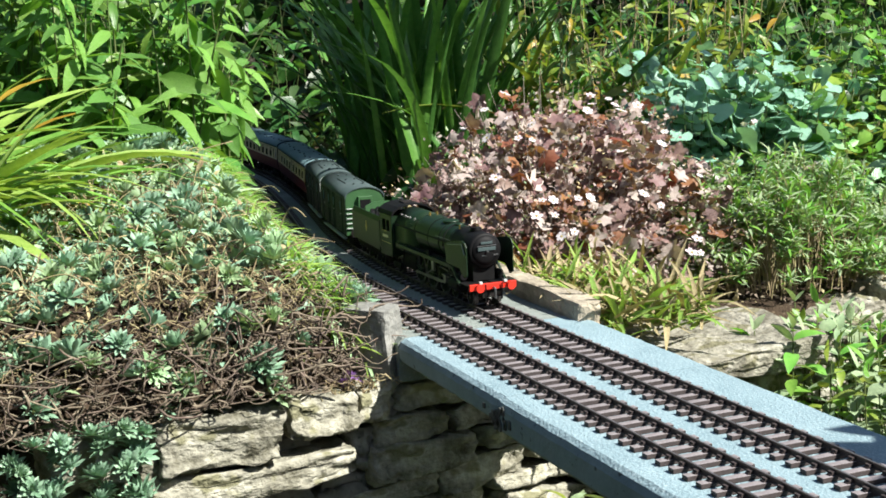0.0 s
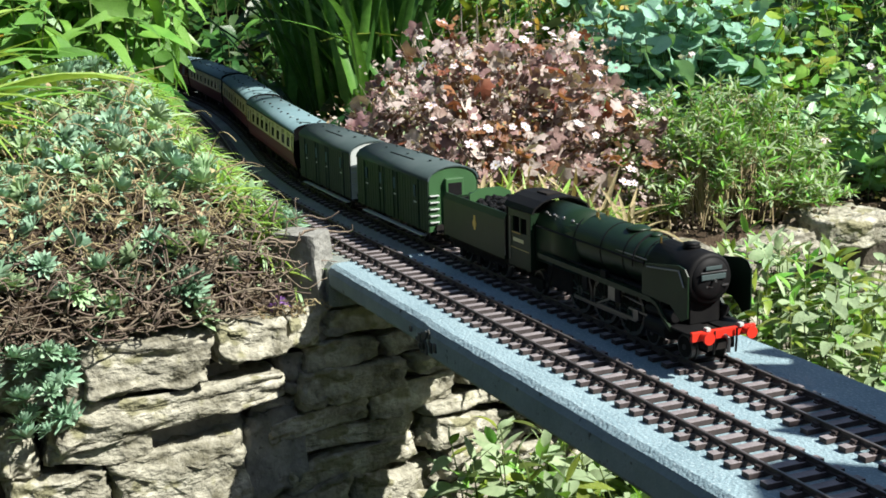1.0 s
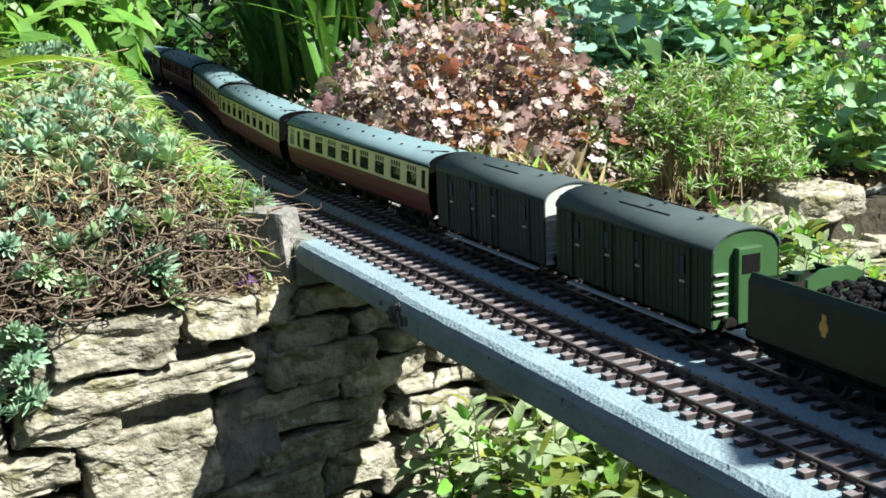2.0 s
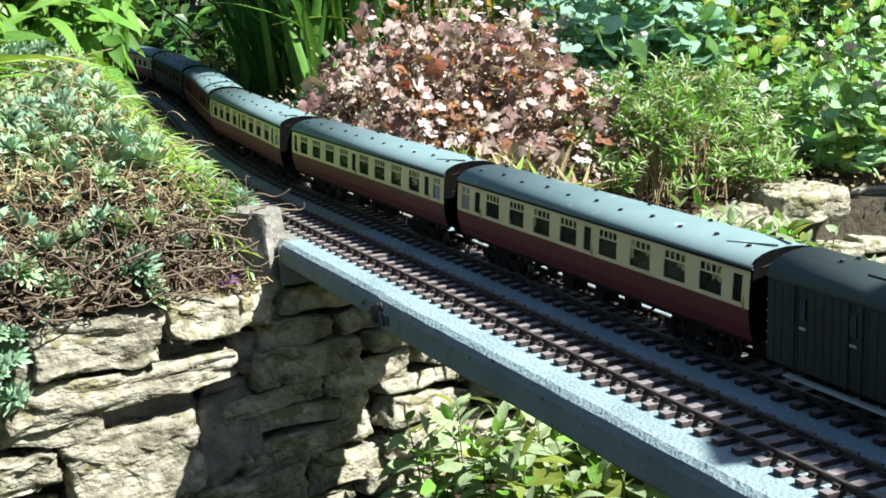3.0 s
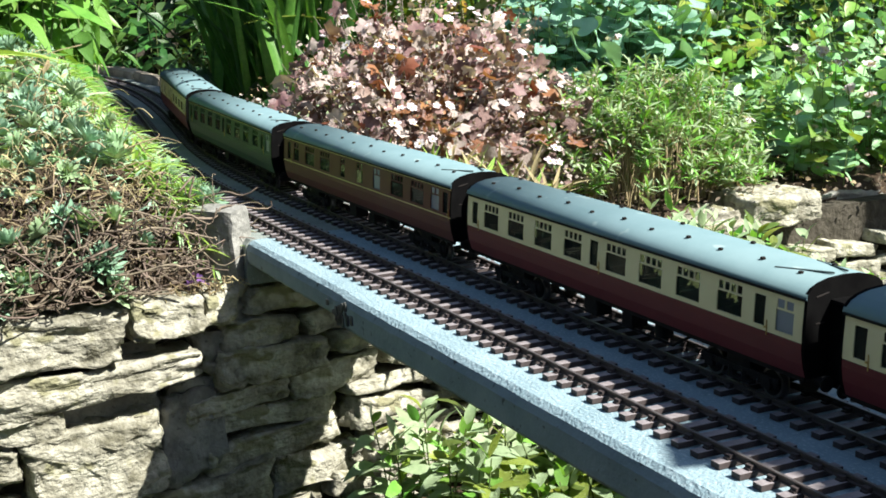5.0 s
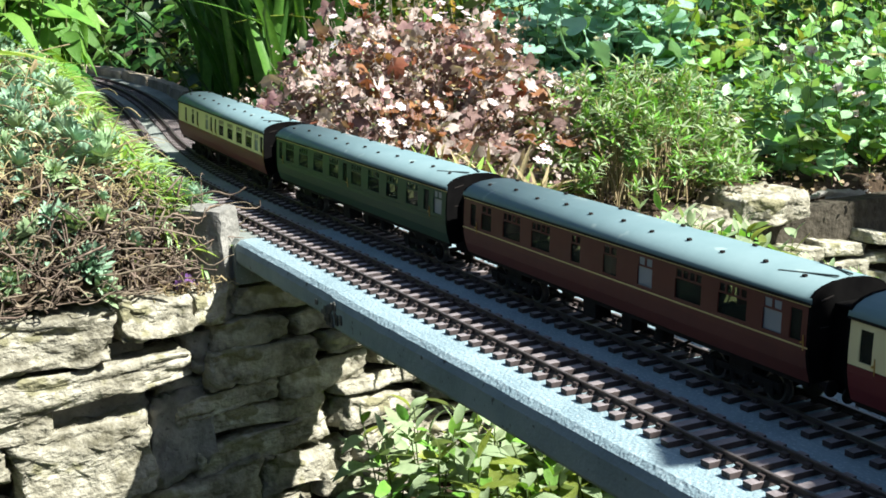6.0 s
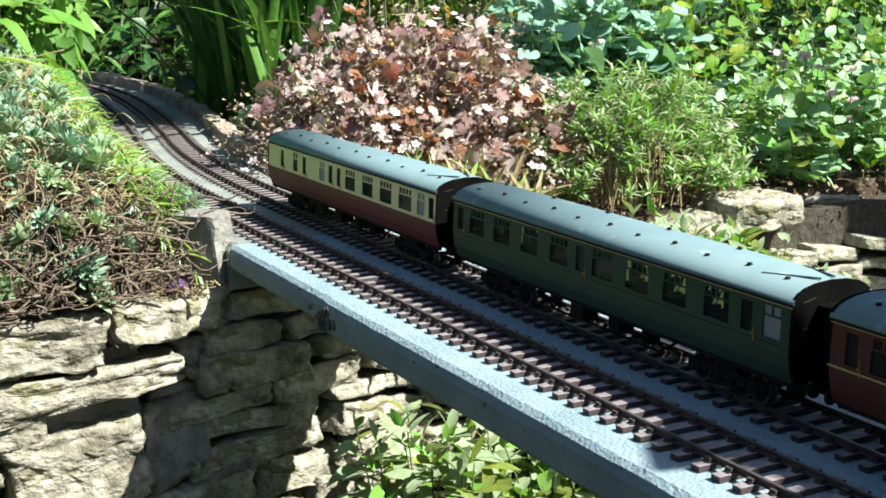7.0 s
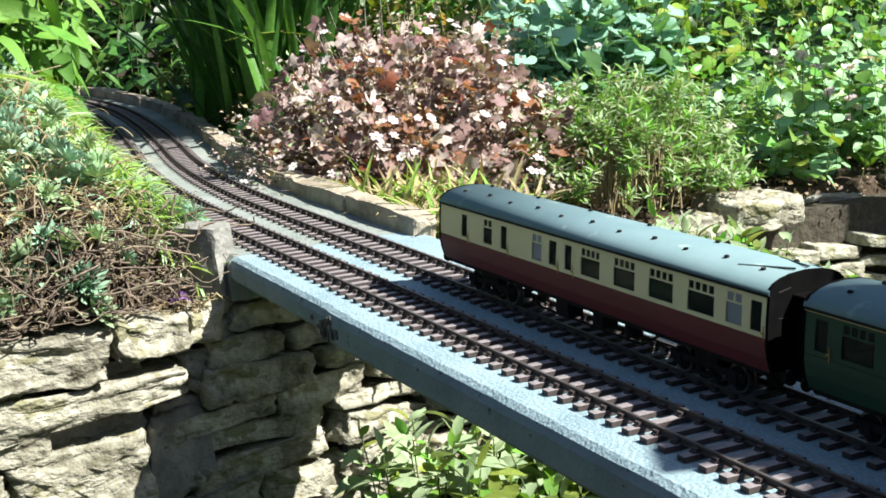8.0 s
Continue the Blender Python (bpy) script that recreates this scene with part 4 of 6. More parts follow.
def tender():
    root = thing("tender", "deep green coal tender with a small gold crest", "tender")
    n = 0.150
    for sgn in (-1, 1):
        y = sgn * 0.0300
        rings = [[(x, y - 0.0008, 0.026), (x, y + 0.0008, 0.026), (x, y + 0.0008, 0.0655), (x, y - sgn * 0.003 + 0.0008, 0.0715), (x, y - sgn * 0.003 - 0.0008, 0.0715), (x, y - 0.0008, 0.0655)] for x in (-n, -0.004)]
        side = part("side_sheet", loft(rings, True), M["locogreen"], root)
        bm = tube((-0.072, y + sgn * 0.0006, 0.0505), (-0.072, y + sgn * 0.0012, 0.0505), 0.0044, seg=16)
        add_box(bm, -0.0742, -0.0698, y + sgn * 0.0006 - 0.0004, y + sgn * 0.0006 + 0.0004, 0.0440, 0.0590)
        part("crest", bm, M["brass"], side, "small gold crest")
        part("handrail", tube((-0.004, y, 0.030), (-0.004, y, 0.068), 0.0006, seg=6), M["steel"], side)
    part("back_sheet", box(-n, -n + 0.0015, -0.0300, 0.0300, 0.026, 0.0665), M["locogreen"], root)
    part("front_sheet", box(-0.006, -0.0045, -0.0275, 0.0275, 0.026, 0.0800), M["black"], root)
    part("tank_top", box(-n + 0.0015, -0.095, -0.0288, 0.0288, 0.0625, 0.0645), M["grime"], root)
    part("dome_cover", tube((-0.137, 0, 0.0645), (-0.137, 0, 0.070), 0.006, seg=16), M["locogreen"], root)
    pts = [(-0.0240, 0.0645), (-0.0240, 0.0760), (-0.012, 0.0815), (0.012, 0.0815), (0.0240, 0.0760), (0.0240, 0.0645)]
    part("coal_plate", loft([[(x, y, z) for y, z in pts] for x in (-0.099, -0.0965)], True), M["endgreen"], root, "lighter green rear plate of the coal space")
    bm = bmesh.new()
    rnd = random.Random(8)
    for i in range(150):
        r = bmesh.ops.create_icosphere(bm, subdivisions=1, radius=rnd.uniform(0.002, 0.0042))
        o = Vector((rnd.uniform(-0.092, -0.012), rnd.uniform(-0.024, 0.024), 0))
        o.z = 0.066 + 0.006 * (1 - (o.y / 0.026) ** 2) + rnd.uniform(-0.002, 0.002)
        for v in r["verts"]:
            v.co = v.co * rnd.uniform(0.7, 1.2) + o
    add_box(bm, -0.095, -0.008, -0.026, 0.026, 0.040, 0.065)
    tagged(part("coal", bm, M["black"], root), kind="stuff")
    part("frame", box(-n, -0.004, -0.0245, 0.0245, 0.0185, 0.026), M["grime"], root)
    bm = bmesh.new()
    for y in (-0.0235, 0.0235):
        add_box(bm, -n + 0.010, -0.015, y - 0.001, y + 0.001, 0.014, 0.0195)
        for x in (-0.033, -0.075, -0.117):
            add_box(bm, x - 0.004, x + 0.004, y - 0.0022, y + 0.0022, 0.007, 0.016, 0.0006)
    part("axle_gear", bm, M["grime"], root)
    for x in (-0.033, -0.075, -0.117):
        wheelset(root, x, 0.0125)
    buffers(root, -n, -1)
    coupling(root, -n, -1)
    return root


# vehicles: object, distance of its front from the origin when the clip starts, its two resting points behind the front
TRAIN = [
    (locomotive(), -0.361, 0.100, 0.250),
    (tender(), -0.688, 0.030, 0.120),
    (van("faded green planked four-wheel luggage van with grey roof", "endgreen", "vangreen"), -0.880, 0.049, 0.173),
    (van("dusty grey-green planked luggage van with pale end", "greyend", "vangrey"), -1.124, 0.049, 0.173),
]
first_coach = coach("crimson and cream railway coach with blue-grey roof", "cream", "maroon", "open")
copies = [coach("crimson and cream railway coach behind the vans", "cream", "maroon", "turned"), first_coach, copy_thing(first_coach, Matrix())]
copies.append(coach("plain maroon railway coach with thin straw lining", "dkmaroon", "dkmaroon", "buffet", True))
copies.append(coach("dark green railway coach with blue-grey roof", "green", "green", "open", False, True))
copies.append(coach("crimson and cream brake coach, last of the train", "cream", "maroon", "brake"))
for ob, front in zip(copies, (-1.3625, -1.837, -2.3165, -2.796, -3.2755, -3.755)):
    TRAIN.append((ob, front, LEN * 0.165, LEN * 0.835))


def motions():
    """The train runs forwards on the far track, slowing a little."""
    for ob, front, a, b in TRAIN:
        rows = []
        for i in range(33):
            t = i * 0.25
            d = front + 0.600 * t - 0.00975 * t * t
            p, q = far_point(d - a), far_point(d - b)
            way = (p - q).normalized()
            m = Matrix.Translation(p + way * a) @ Matrix.Rotation(math.atan2(way.y, way.x), 4, "Z")
            rows.append((t, m))
        walk(ob, rows)


# ---- plants ----
def leafmat(name, a, b, spread=0.4, rough=0.38, tl=0.35):
    return material(name, a, b, rough, scale=45, spread=spread, through_light=tl, bump=0.0006, bump_scale=260, spec=0.4)


P = dict(
    bright=leafmat("bright_green_leaf", (0.1331, 0.2984, 0.04435), (0.2097, 0.3951, 0.07258)),
    lance=leafmat("fresh_green_leaf", (0.0828, 0.2088, 0.036), (0.1296, 0.2772, 0.054)),
    blade=leafmat("green_blade", (0.050, 0.140, 0.027), (0.085, 0.205, 0.042)),
    lily=leafmat("yellow_green_blade", (0.215, 0.340, 0.062), (0.320, 0.440, 0.105), 0.3),
    gold=leafmat("yellowed_blade", (0.3024, 0.2016, 0.0252), (0.396, 0.2592, 0.036), 0.25),
    olive=leafmat("yellow_green_leaf", (0.1584, 0.2297, 0.03168), (0.2693, 0.3168, 0.05544), 0.45),
    dark=leafmat("dark_green_leaf", (0.0223, 0.0605, 0.0158), (0.0403, 0.0958, 0.0245), 0.5),
    blue=leafmat("blue_green_leaf", (0.18, 0.39, 0.27), (0.30, 0.52, 0.385), 0.3, tl=0.25),
    sage=leafmat("grey_green_leaf", (0.215, 0.305, 0.160), (0.325, 0.415, 0.240), 0.3, 0.7, 0.25),
    sedum=leafmat("blue_grey_succulent", (0.15, 0.285, 0.18), (0.30, 0.445, 0.31), 0.35, 0.45, 0.08),
    sedumlight=leafmat("pale_green_succulent", (0.225, 0.345, 0.17), (0.345, 0.465, 0.27), 0.35, 0.55, 0.2),
    grass=leafmat("fresh_grass", (0.18, 0.33, 0.055), (0.28, 0.43, 0.09), 0.3),
    pale=leafmat("pale_green_leaf", (0.21, 0.43, 0.19), (0.36, 0.58, 0.32), 0.3, tl=0.25),
    purple=leafmat("purple_brown_leaf", (0.135, 0.072, 0.070), (0.30, 0.20, 0.178), 0.5, 0.5, 0.25),
    rust=leafmat("rusty_leaf", (0.2376, 0.0864, 0.0432), (0.3024, 0.144, 0.0792), 0.4),
    tan=leafmat("pinkish_tan_seed_head", (0.3312, 0.2664, 0.2376), (0.4608, 0.396, 0.36), 0.4, 0.8, 0.2),
    straw=leafmat("straw_stem", (0.288, 0.2304, 0.1152), (0.4032, 0.3384, 0.1944), 0.35, 0.8, 0.15),
    twig=material("dry_brown_twig", (0.068, 0.050, 0.035), (0.27, 0.215, 0.155), 0.9, scale=70, spread=0.4),
    stem=material("green_stem", (0.0504, 0.0864, 0.018), (0.1008, 0.1368, 0.036), 0.7, scale=60, spread=0.3),
    petal=leafmat("white_petal", (0.6512, 0.616, 0.6336), (0.7216, 0.6864, 0.704), 0.1, 0.6, 0.3),
    pink=leafmat("pale_pink_petal", (0.5984, 0.4928, 0.5456), (0.704, 0.616, 0.6512), 0.2, 0.6, 0.3),
    mauve=leafmat("mauve_petal", (0.1872, 0.0936, 0.3024), (0.2592, 0.144, 0.396), 0.2, 0.6, 0.3),
    heart=material("yellow_flower_heart", (0.36, 0.2736, 0.0432), None, 0.8),
)
RNG = np.random.RandomState(11)


def leaf_shape(width, fold=0.25, droop=0.3, nseg=4, tip=1.0, wide_at=0.4):
    """A leaf one metre long along x: three points across, folded and drooping."""
    v, f = [], []
    for i in range(nseg + 1):
        t = i / nseg
        w = width / 2 * (math.sin(math.pi * min(1, t ** (math.log(0.5) / math.log(wide_at)))) ** 0.8 if 0 < t < 1 else 0.06)
        z = -droop * t * t
        x = t * (1 - 0.25 * abs(droop) * t)
        v += [(x, w, z + fold * w), (x, 0, z), (x, -w, z + fold * w)]
    for i in range(nseg):
        a = 3 * i
        f += [(a, a + 1, a + 4, a + 3), (a + 1, a + 2, a + 5, a + 4)]
    return np.array(v), np.array(f)


def lobed_shape(lobes=5, depth=0.25, cup=0.15, n=20):
    """A round lobed leaf one metre across, lying in xy with its stalk at the origin."""
    v = [(0.45, 0, 0)]
    for i in range(n):
        a = 2 * math.pi * i / n
        r = 0.5 * (1 - depth * 0.5 * (1 + math.cos(lobes * a + math.pi)))
        if i == n // 2:
            r *= 0.35
        v.append((0.45 + r * math.cos(a), r * math.sin(a), cup * r * r * 2 + 0.05 * math.sin(3 * a)))
    f = [(0, 1 + i, 1 + (i + 1) % n, 0) for i in range(n)]
    return np.array(v), np.array(f)


def blade_shape(width, droop, nseg=9):
    v, f = [], []
    for i in range(nseg + 1):
        t = i / nseg
        w = width / 2 * (1 - t ** 3) * (0.75 + 0.25 * min(1, 4 * t)) + 0.0006
        ang = droop * t
        x = math.sin(ang) / droop if abs(droop) > 0.01 else t
        z = -(1 - math.cos(ang)) / droop if abs(droop) > 0.01 else 0
        v += [(x, w, z + 0.45 * w), (x, 0, z), (x, -w, z + 0.45 * w)]
    for i in range(nseg):
        a = 3 * i
        f += [(a, a + 1, a + 4, a + 3), (a + 1, a + 2, a + 5, a + 4)]
    return np.array(v), np.array(f)


def np_mesh(name, verts, faces, mats, index=None, smooth=True):
    """A mesh from arrays of points and of quads, the last corner repeated or 0-fan for triangles."""
    me = bpy.data.meshes.new(name)
    tri = faces[:, 0] == faces[:, 3]
    counts = np.where(tri, 3, 4)
    flat = faces[np.arange(4)[None, :] < counts[:, None]]
    me.vertices.add(len(verts))
    me.vertices.foreach_set("co", np.ascontiguousarray(verts, dtype=np.float32).ravel())
    me.loops.add(len(flat))
    me.loops.foreach_set("vertex_index", flat.astype(np.int32))
    me.polygons.add(len(faces))
    me.polygons.foreach_set("loop_start", np.concatenate([[0], np.cumsum(counts)[:-1]]).astype(np.int32))
    me.polygons.foreach_set("loop_total", counts.astype(np.int32))
    for m in mats:
        me.materials.append(m)
    if index is not None:
        me.polygons.foreach_set("material_index", index.astype(np.int32))
    if smooth:
        me.polygons.foreach_set("use_smooth", np.ones(len(faces), dtype=bool))
    me.update()
    me.validate()
    return me


def frames(d, up):
    d = d / np.linalg.norm(d, axis=1, keepdims=True)
    y = np.cross(up, d)
    y /= np.linalg.norm(y, axis=1, keepdims=True) + 1e-9
    z = np.cross(d, y)
    return np.stack([d, y, z], axis=2)


def spread_leaves(name, shapes, pos, d, up, size, mats, index=None, parent=None, label="", apart=0):
    """Leaves of the shapes in turn, at pos, pointing along d with their faces towards up."""
    V, F, I = [], [], []
    base = 0
    pick = RNG.randint(0, len(shapes), len(pos))
    R = frames(d, up)
    loose = np.zeros(len(pos), dtype=bool)
    if apart:                                              # those nearest the line are leaves of their own
        loose[np.argsort(-pos[:, 0])[:apart]] = True
        kept = {}
        for i in np.nonzero(loose)[0]:
            key = (int(pick[i]), int(index[i]) if index is not None else 0)
            if key not in kept:
                kept[key] = np_mesh("leaf", *shapes[key[0]], [mats[key[1]]])
            ob = new("leaf", kept[key])
            ob.parent = parent
            m = Matrix(R[i].tolist()).to_4x4()
            m.translation = pos[i].tolist()
            ob.matrix_basis = m @ Matrix.Scale(float(size[i]), 4)
        if loose.all():
            return None
    for k, (v, f) in enumerate(shapes):
        sel = np.nonzero((pick == k) & ~loose)[0]
        if not len(sel):
            continue
        w = np.einsum("nij,vj->nvi", R[sel], v) * size[sel][:, None, None] + pos[sel][:, None, :]
        V.append(w.reshape(-1, 3))
        F.append((f[None] + (np.arange(len(sel)) * len(v))[:, None, None]).reshape(-1, 4) + base)
        base += len(sel) * len(v)
        if index is not None:
            I.append(np.repeat(index[sel], len(f)))
    me = np_mesh(name, np.concatenate(V), np.concatenate(F), mats, np.concatenate(I) if index is not None else None)
    ob = new(name, me)
    ob.parent = parent
    if parent:
        ob["kind"] = "stuff"
    if label:
        ob["label"] = label
    return ob


def stalks(name, paths, radius, mat, parent=None, label=""):
    """Thin three-sided stalks along paths, an array (n, k, 3)."""
    n, k, _ = paths.shape
    d = np.gradient(paths, axis=1)
    d /= np.linalg.norm(d, axis=2, keepdims=True) + 1e-9
    u = np.cross(d, np.array([0.31, 0.77, 0.55]))
    u /= np.linalg.norm(u, axis=2, keepdims=True) + 1e-9
    w = np.cross(d, u)
    r = np.broadcast_to(np.asarray(radius).reshape(-1, 1, 1), (n, 1, 1)) * np.linspace(1, 0.55, k)[None, :, None]
    rings = np.stack([paths + r * (math.cos(a) * u + math.sin(a) * w) for a in (0, 2.094, 4.189)], axis=2)   # n,k,3,3
    V = rings.reshape(-1, 3)
    q = []
    for i in range(k - 1):
        for j in range(3):
            q.append((3 * i + j, 3 * i + (j + 1) % 3, 3 * i + 3 + (j + 1) % 3, 3 * i + 3 + j))
    F = (np.array(q)[None] + (np.arange(n) * 3 * k)[:, None, None]).reshape(-1, 4)
    ob = new(name, np_mesh(name, V, F, [mat]))
    ob.parent = parent
    ob["kind"] = "stuff"
    if label:
        ob["label"] = label
    return ob


def unit(n, zmin=-0.2, zmax=1.0):
    z, a = RNG.uniform(zmin, zmax, n), RNG.uniform(0, 2 * math.pi, n)
    r = np.sqrt(np.maximum(0, 1 - z * z))
    return np.stack([r * np.cos(a), r * np.sin(a), z], axis=1)


def leafy(name, label, category, region, n, height, per, leaf, size, mats, shares, stem_mat, lean=0.25, droop=-0.1, stem_r=0.0018, start=0.15, whorl=2, group="", apart=0):
    """A clump of leafy stems. region: x0, x1, y0, y1, and the base's height."""
    root = thing(name, label, category, group)
    x0, x1, y0, y1, zb = region
    base = np.stack([RNG.uniform(x0, x1, n), RNG.uniform(y0, y1, n), np.full(n, zb) + RNG.uniform(-0.01, 0.01, n)], axis=1)
    clear = np.array([not -0.09 < line_side(u, v) < 0.22 for u, v in base[:, :2]])
    base = base[clear]
    n = len(base)
    H = RNG.uniform(*height, n)
    a = RNG.uniform(0, 2 * math.pi, n)
    L = np.stack([np.cos(a), np.sin(a), np.zeros(n)], axis=1) * RNG.uniform(0, lean, n)[:, None]
    ts = np.linspace(0, 1, 6)
    paths = base[:, None, :] + H[:, None, None] * (ts[None, :, None] * np.array([0, 0, 1]) + (ts ** 1.8)[None, :, None] * L[:, None, :])
    stalks("stem_mass", paths, RNG.uniform(0.7, 1.2, n) * stem_r, stem_mat, root)
    i = np.repeat(np.arange(n), per)
    t = np.tile(np.linspace(start, 1, per), n) + RNG.uniform(-0.03, 0.03, n * per)
    t = np.clip(t, 0, 1.02)
    pos = base[i] + H[i][:, None] * (t[:, None] * np.array([0, 0, 1]) + (t ** 1.8)[:, None] * L[i])
    k = np.tile(np.arange(per), n)
    ang = RNG.uniform(0, 6.28, n)[i] + k * (math.pi / 2 if whorl == 2 else 2.4) + (k % 2) * (math.pi if whorl == 2 else 0) + RNG.uniform(-0.4, 0.4, n * per)
    rise = RNG.normal(droop, 0.35, n * per) + 0.9 * np.maximum(0, t - 0.8)
    d = np.stack([np.cos(ang) * np.cos(rise), np.sin(ang) * np.cos(rise), np.sin(rise)], axis=1)
    up = np.array([0.4, 0.15, 1.0]) + RNG.normal(0, 0.35, (n * per, 3))
    s = RNG.uniform(*size, n * per) * (1.05 - 0.45 * np.maximum(0, t - 0.55) / 0.45)
    idx = RNG.choice(len(mats), n * per, p=shares)
    spread_leaves("foliage", leaf, pos, d, up, s, mats, idx, root, "", apart)
    return root


def filler(name, label, region, n, size, mats, shares, leaf, kind="stuff", category="foliage"):
    """Loose foliage of a far or deep place, filling a box."""
    x0, x1, y0, y1, z0, z1 = region
    pos = np.stack([RNG.uniform(x0, x1, n), RNG.uniform(y0, y1, n), RNG.uniform(z0, z1, n)], axis=1)
    pos = pos[np.array([v > 3 or u > -0.46 or u < -3.0 or not -0.09 < line_side(u, v) < 0.22 for u, v in pos[:, :2]])]
    n = len(pos)
    ob = spread_leaves(name, leaf, pos, unit(n, -0.6, 0.5), np.array([0.3, 0.2, 1.0]) + RNG.normal(0, 0.6, (n, 3)), RNG.uniform(*size, n), mats, RNG.choice(len(mats), n, p=shares))
    tagged(ob, label, category, kind=kind)
    return ob


LANCE = [leaf_shape(0.24, 0.3, 0.35), leaf_shape(0.22, 0.25, 0.6), leaf_shape(0.27, 0.3, 0.15)]
BROAD = [leaf_shape(0.30, 0.3, 0.5, 5, 1, 0.38), leaf_shape(0.28, 0.25, 0.8, 5, 1, 0.38), leaf_shape(0.33, 0.3, 0.2, 5, 1, 0.38)]
OVATE = [leaf_shape(0.62, 0.25, 0.2, 5, 1, 0.38), leaf_shape(0.66, 0.3, 0.4, 4, 1, 0.36), leaf_shape(0.5, 0.2, 0.05, 4, 1, 0.4)]
NARROW = [leaf_shape(0.16, 0.2, 0.3, 3), leaf_shape(0.19, 0.2, 0.1, 3)]
SAGE = [leaf_shape(0.38, 0.22, 0.25, 5, 1, 0.42), leaf_shape(0.42, 0.3, 0.45, 5, 1, 0.42), leaf_shape(0.34, 0.2, 0.05, 5, 1, 0.45)]
ROUND = [lobed_shape(3, 0.35, 0.25), lobed_shape(5, 0.22, -0.2), lobed_shape(3, 0.25, 0.05)]
HEUCH = [lobed_shape(5, 0.35, 0.5), lobed_shape(7, 0.3, -0.4), lobed_shape(5, 0.4, 0.15)]


def mound(x, y):
    """Height of the planted bank beside the near track."""
    side = line_side(x, y)
    u = min(max((-0.064 - side) / 0.10, 0), 1) ** 0.6
    lip = 0.030 - 0.055 * min(max((y + 0.22) / 0.12, 0), 1)
    f = min(max((wall_x(y) + lip - x) / 0.07, 0), 1) ** 0.42
    return -0.052 + (0.128 + 0.085 * min(max((-x - 0.3) / 0.6, 0), 1)) * u * f


# stonecrop on the bank
def stonecrop():
    root = thing("stonecrop", "blue-grey stonecrop mat with brown woody stems spilling over the bank", "stonecrop")
    meshes = []
    for k in range(7):
        n = 28 + 4 * (k % 3)
        t = np.linspace(0, 1, n)
        a = np.arange(n) * 2.4
        rise = -0.05 + 1.45 * t ** 1.1
        d = np.stack([np.cos(a) * np.cos(rise), np.sin(a) * np.cos(rise), np.sin(rise)], axis=1)
        pos = np.zeros((n, 3))
        leaf = [leaf_shape(0.30, 0.35, -0.2, 4, 1, 0.62), leaf_shape(0.26, 0.4, -0.1, 4, 1, 0.62)]
        ob = spread_leaves("rosette", leaf, pos, d, np.tile([0, 0, 1.0], (n, 1)) + 0.15 * d * -1, (0.0172 + 0.002 * (k % 3)) * (1.05 - 0.3 * t), [P["sedum" if k < 4 else "sedumlight"]])
        bm = bmesh.new()
        bm.from_mesh(ob.data)
        bmesh.ops.remove_doubles(bm, verts=bm.verts, dist=0.0016)
        bm.to_mesh(ob.data)
        bm.free()
        meshes.append(ob.data)
        bpy.data.objects.remove(ob)
    rnd = random.Random(3)
    made = 0
    pts = []
    for _ in range(6000):
        x = -0.25 - 0.85 * rnd.random() ** 1.25
        y = rnd.uniform(-0.62, -0.02 if x > -0.8 else 0.02)
        side = line_side(x, y)
        if side > -0.078 or (y > -0.17 and x > -0.40):
            continue
        front = x > wall_x(y) - 0.012
        if front and rnd.random() < 0.18:
            continue
        if any((x - a) ** 2 + (y - b) ** 2 < (0.020 if x > -0.6 else 0.025) ** 2 for a, b in pts):
            continue
        pts.append((x, y))
        z = mound(x, y) + rnd.uniform(-0.012, 0.026)
        if z < -0.03:
            continue
        ob = new("rosette", meshes[rnd.randrange(7) if side < -0.11 else 4 + rnd.randrange(3)])
        ob.parent = root
        s = rnd.uniform(0.55, 1.35)
        ob.matrix_basis = Matrix.Translation((x, y, z)) @ Euler((rnd.gauss(0, 0.6), (0.6 if front else 0.2) + rnd.gauss(0, 0.6), rnd.uniform(0, 6.3))).to_matrix().to_4x4() @ Matrix.Scale(s, 4)
        made += 1
        if made >= 430:
            break
    # single plants rooted on the wall's top and round the corner stone
    for i in range(124):
        if i < 20:
            y = rnd.uniform(-0.50, -0.21)
            x, z = wall_x(y) + rnd.uniform(-0.01, 0.022), rnd.uniform(-0.042, 0.0)
        elif i >= 72:                                        # spilling down the wall
            y = rnd.uniform(-0.52, -0.345)
            x, z = wall_x(y) + rnd.uniform(0.020, 0.05), rnd.uniform(-0.125, -0.035)
        elif i >= 34:                                        # standing out of the woody front
            y = rnd.uniform(-0.55, -0.20)
            x, z = wall_x(y) + rnd.uniform(-0.02, 0.030), rnd.uniform(-0.02, 0.055)
        else:
            s = rnd.uniform(0.395, 0.52)
            p, _ = line_at(s, rnd.uniform(-0.092, -0.066))
            x, y, z = p.x, p.y, rnd.uniform(0.022, 0.036)
        ob = new("rosette", meshes[rnd.randrange(4 if i >= 72 else 7)])
        ob.parent = root
        ob.matrix_basis = Matrix.Translation((x, y, z)) @ Euler((rnd.gauss(0, 0.3), 0.5 + rnd.gauss(0, 0.3), rnd.uniform(0, 6.3))).to_matrix().to_4x4() @ Matrix.Scale(rnd.uniform(0.75, 1.15) if i >= 72 else rnd.uniform(0.9, 1.6), 4)
    # a deeper layer of the same leaves
    n = 5200
    x = -0.25 - 0.95 * RNG.random_sample(n) ** 1.3
    y = RNG.uniform(-0.66, 0.02, n)
    z = np.array([mound(a, b) for a, b in zip(x, y)])
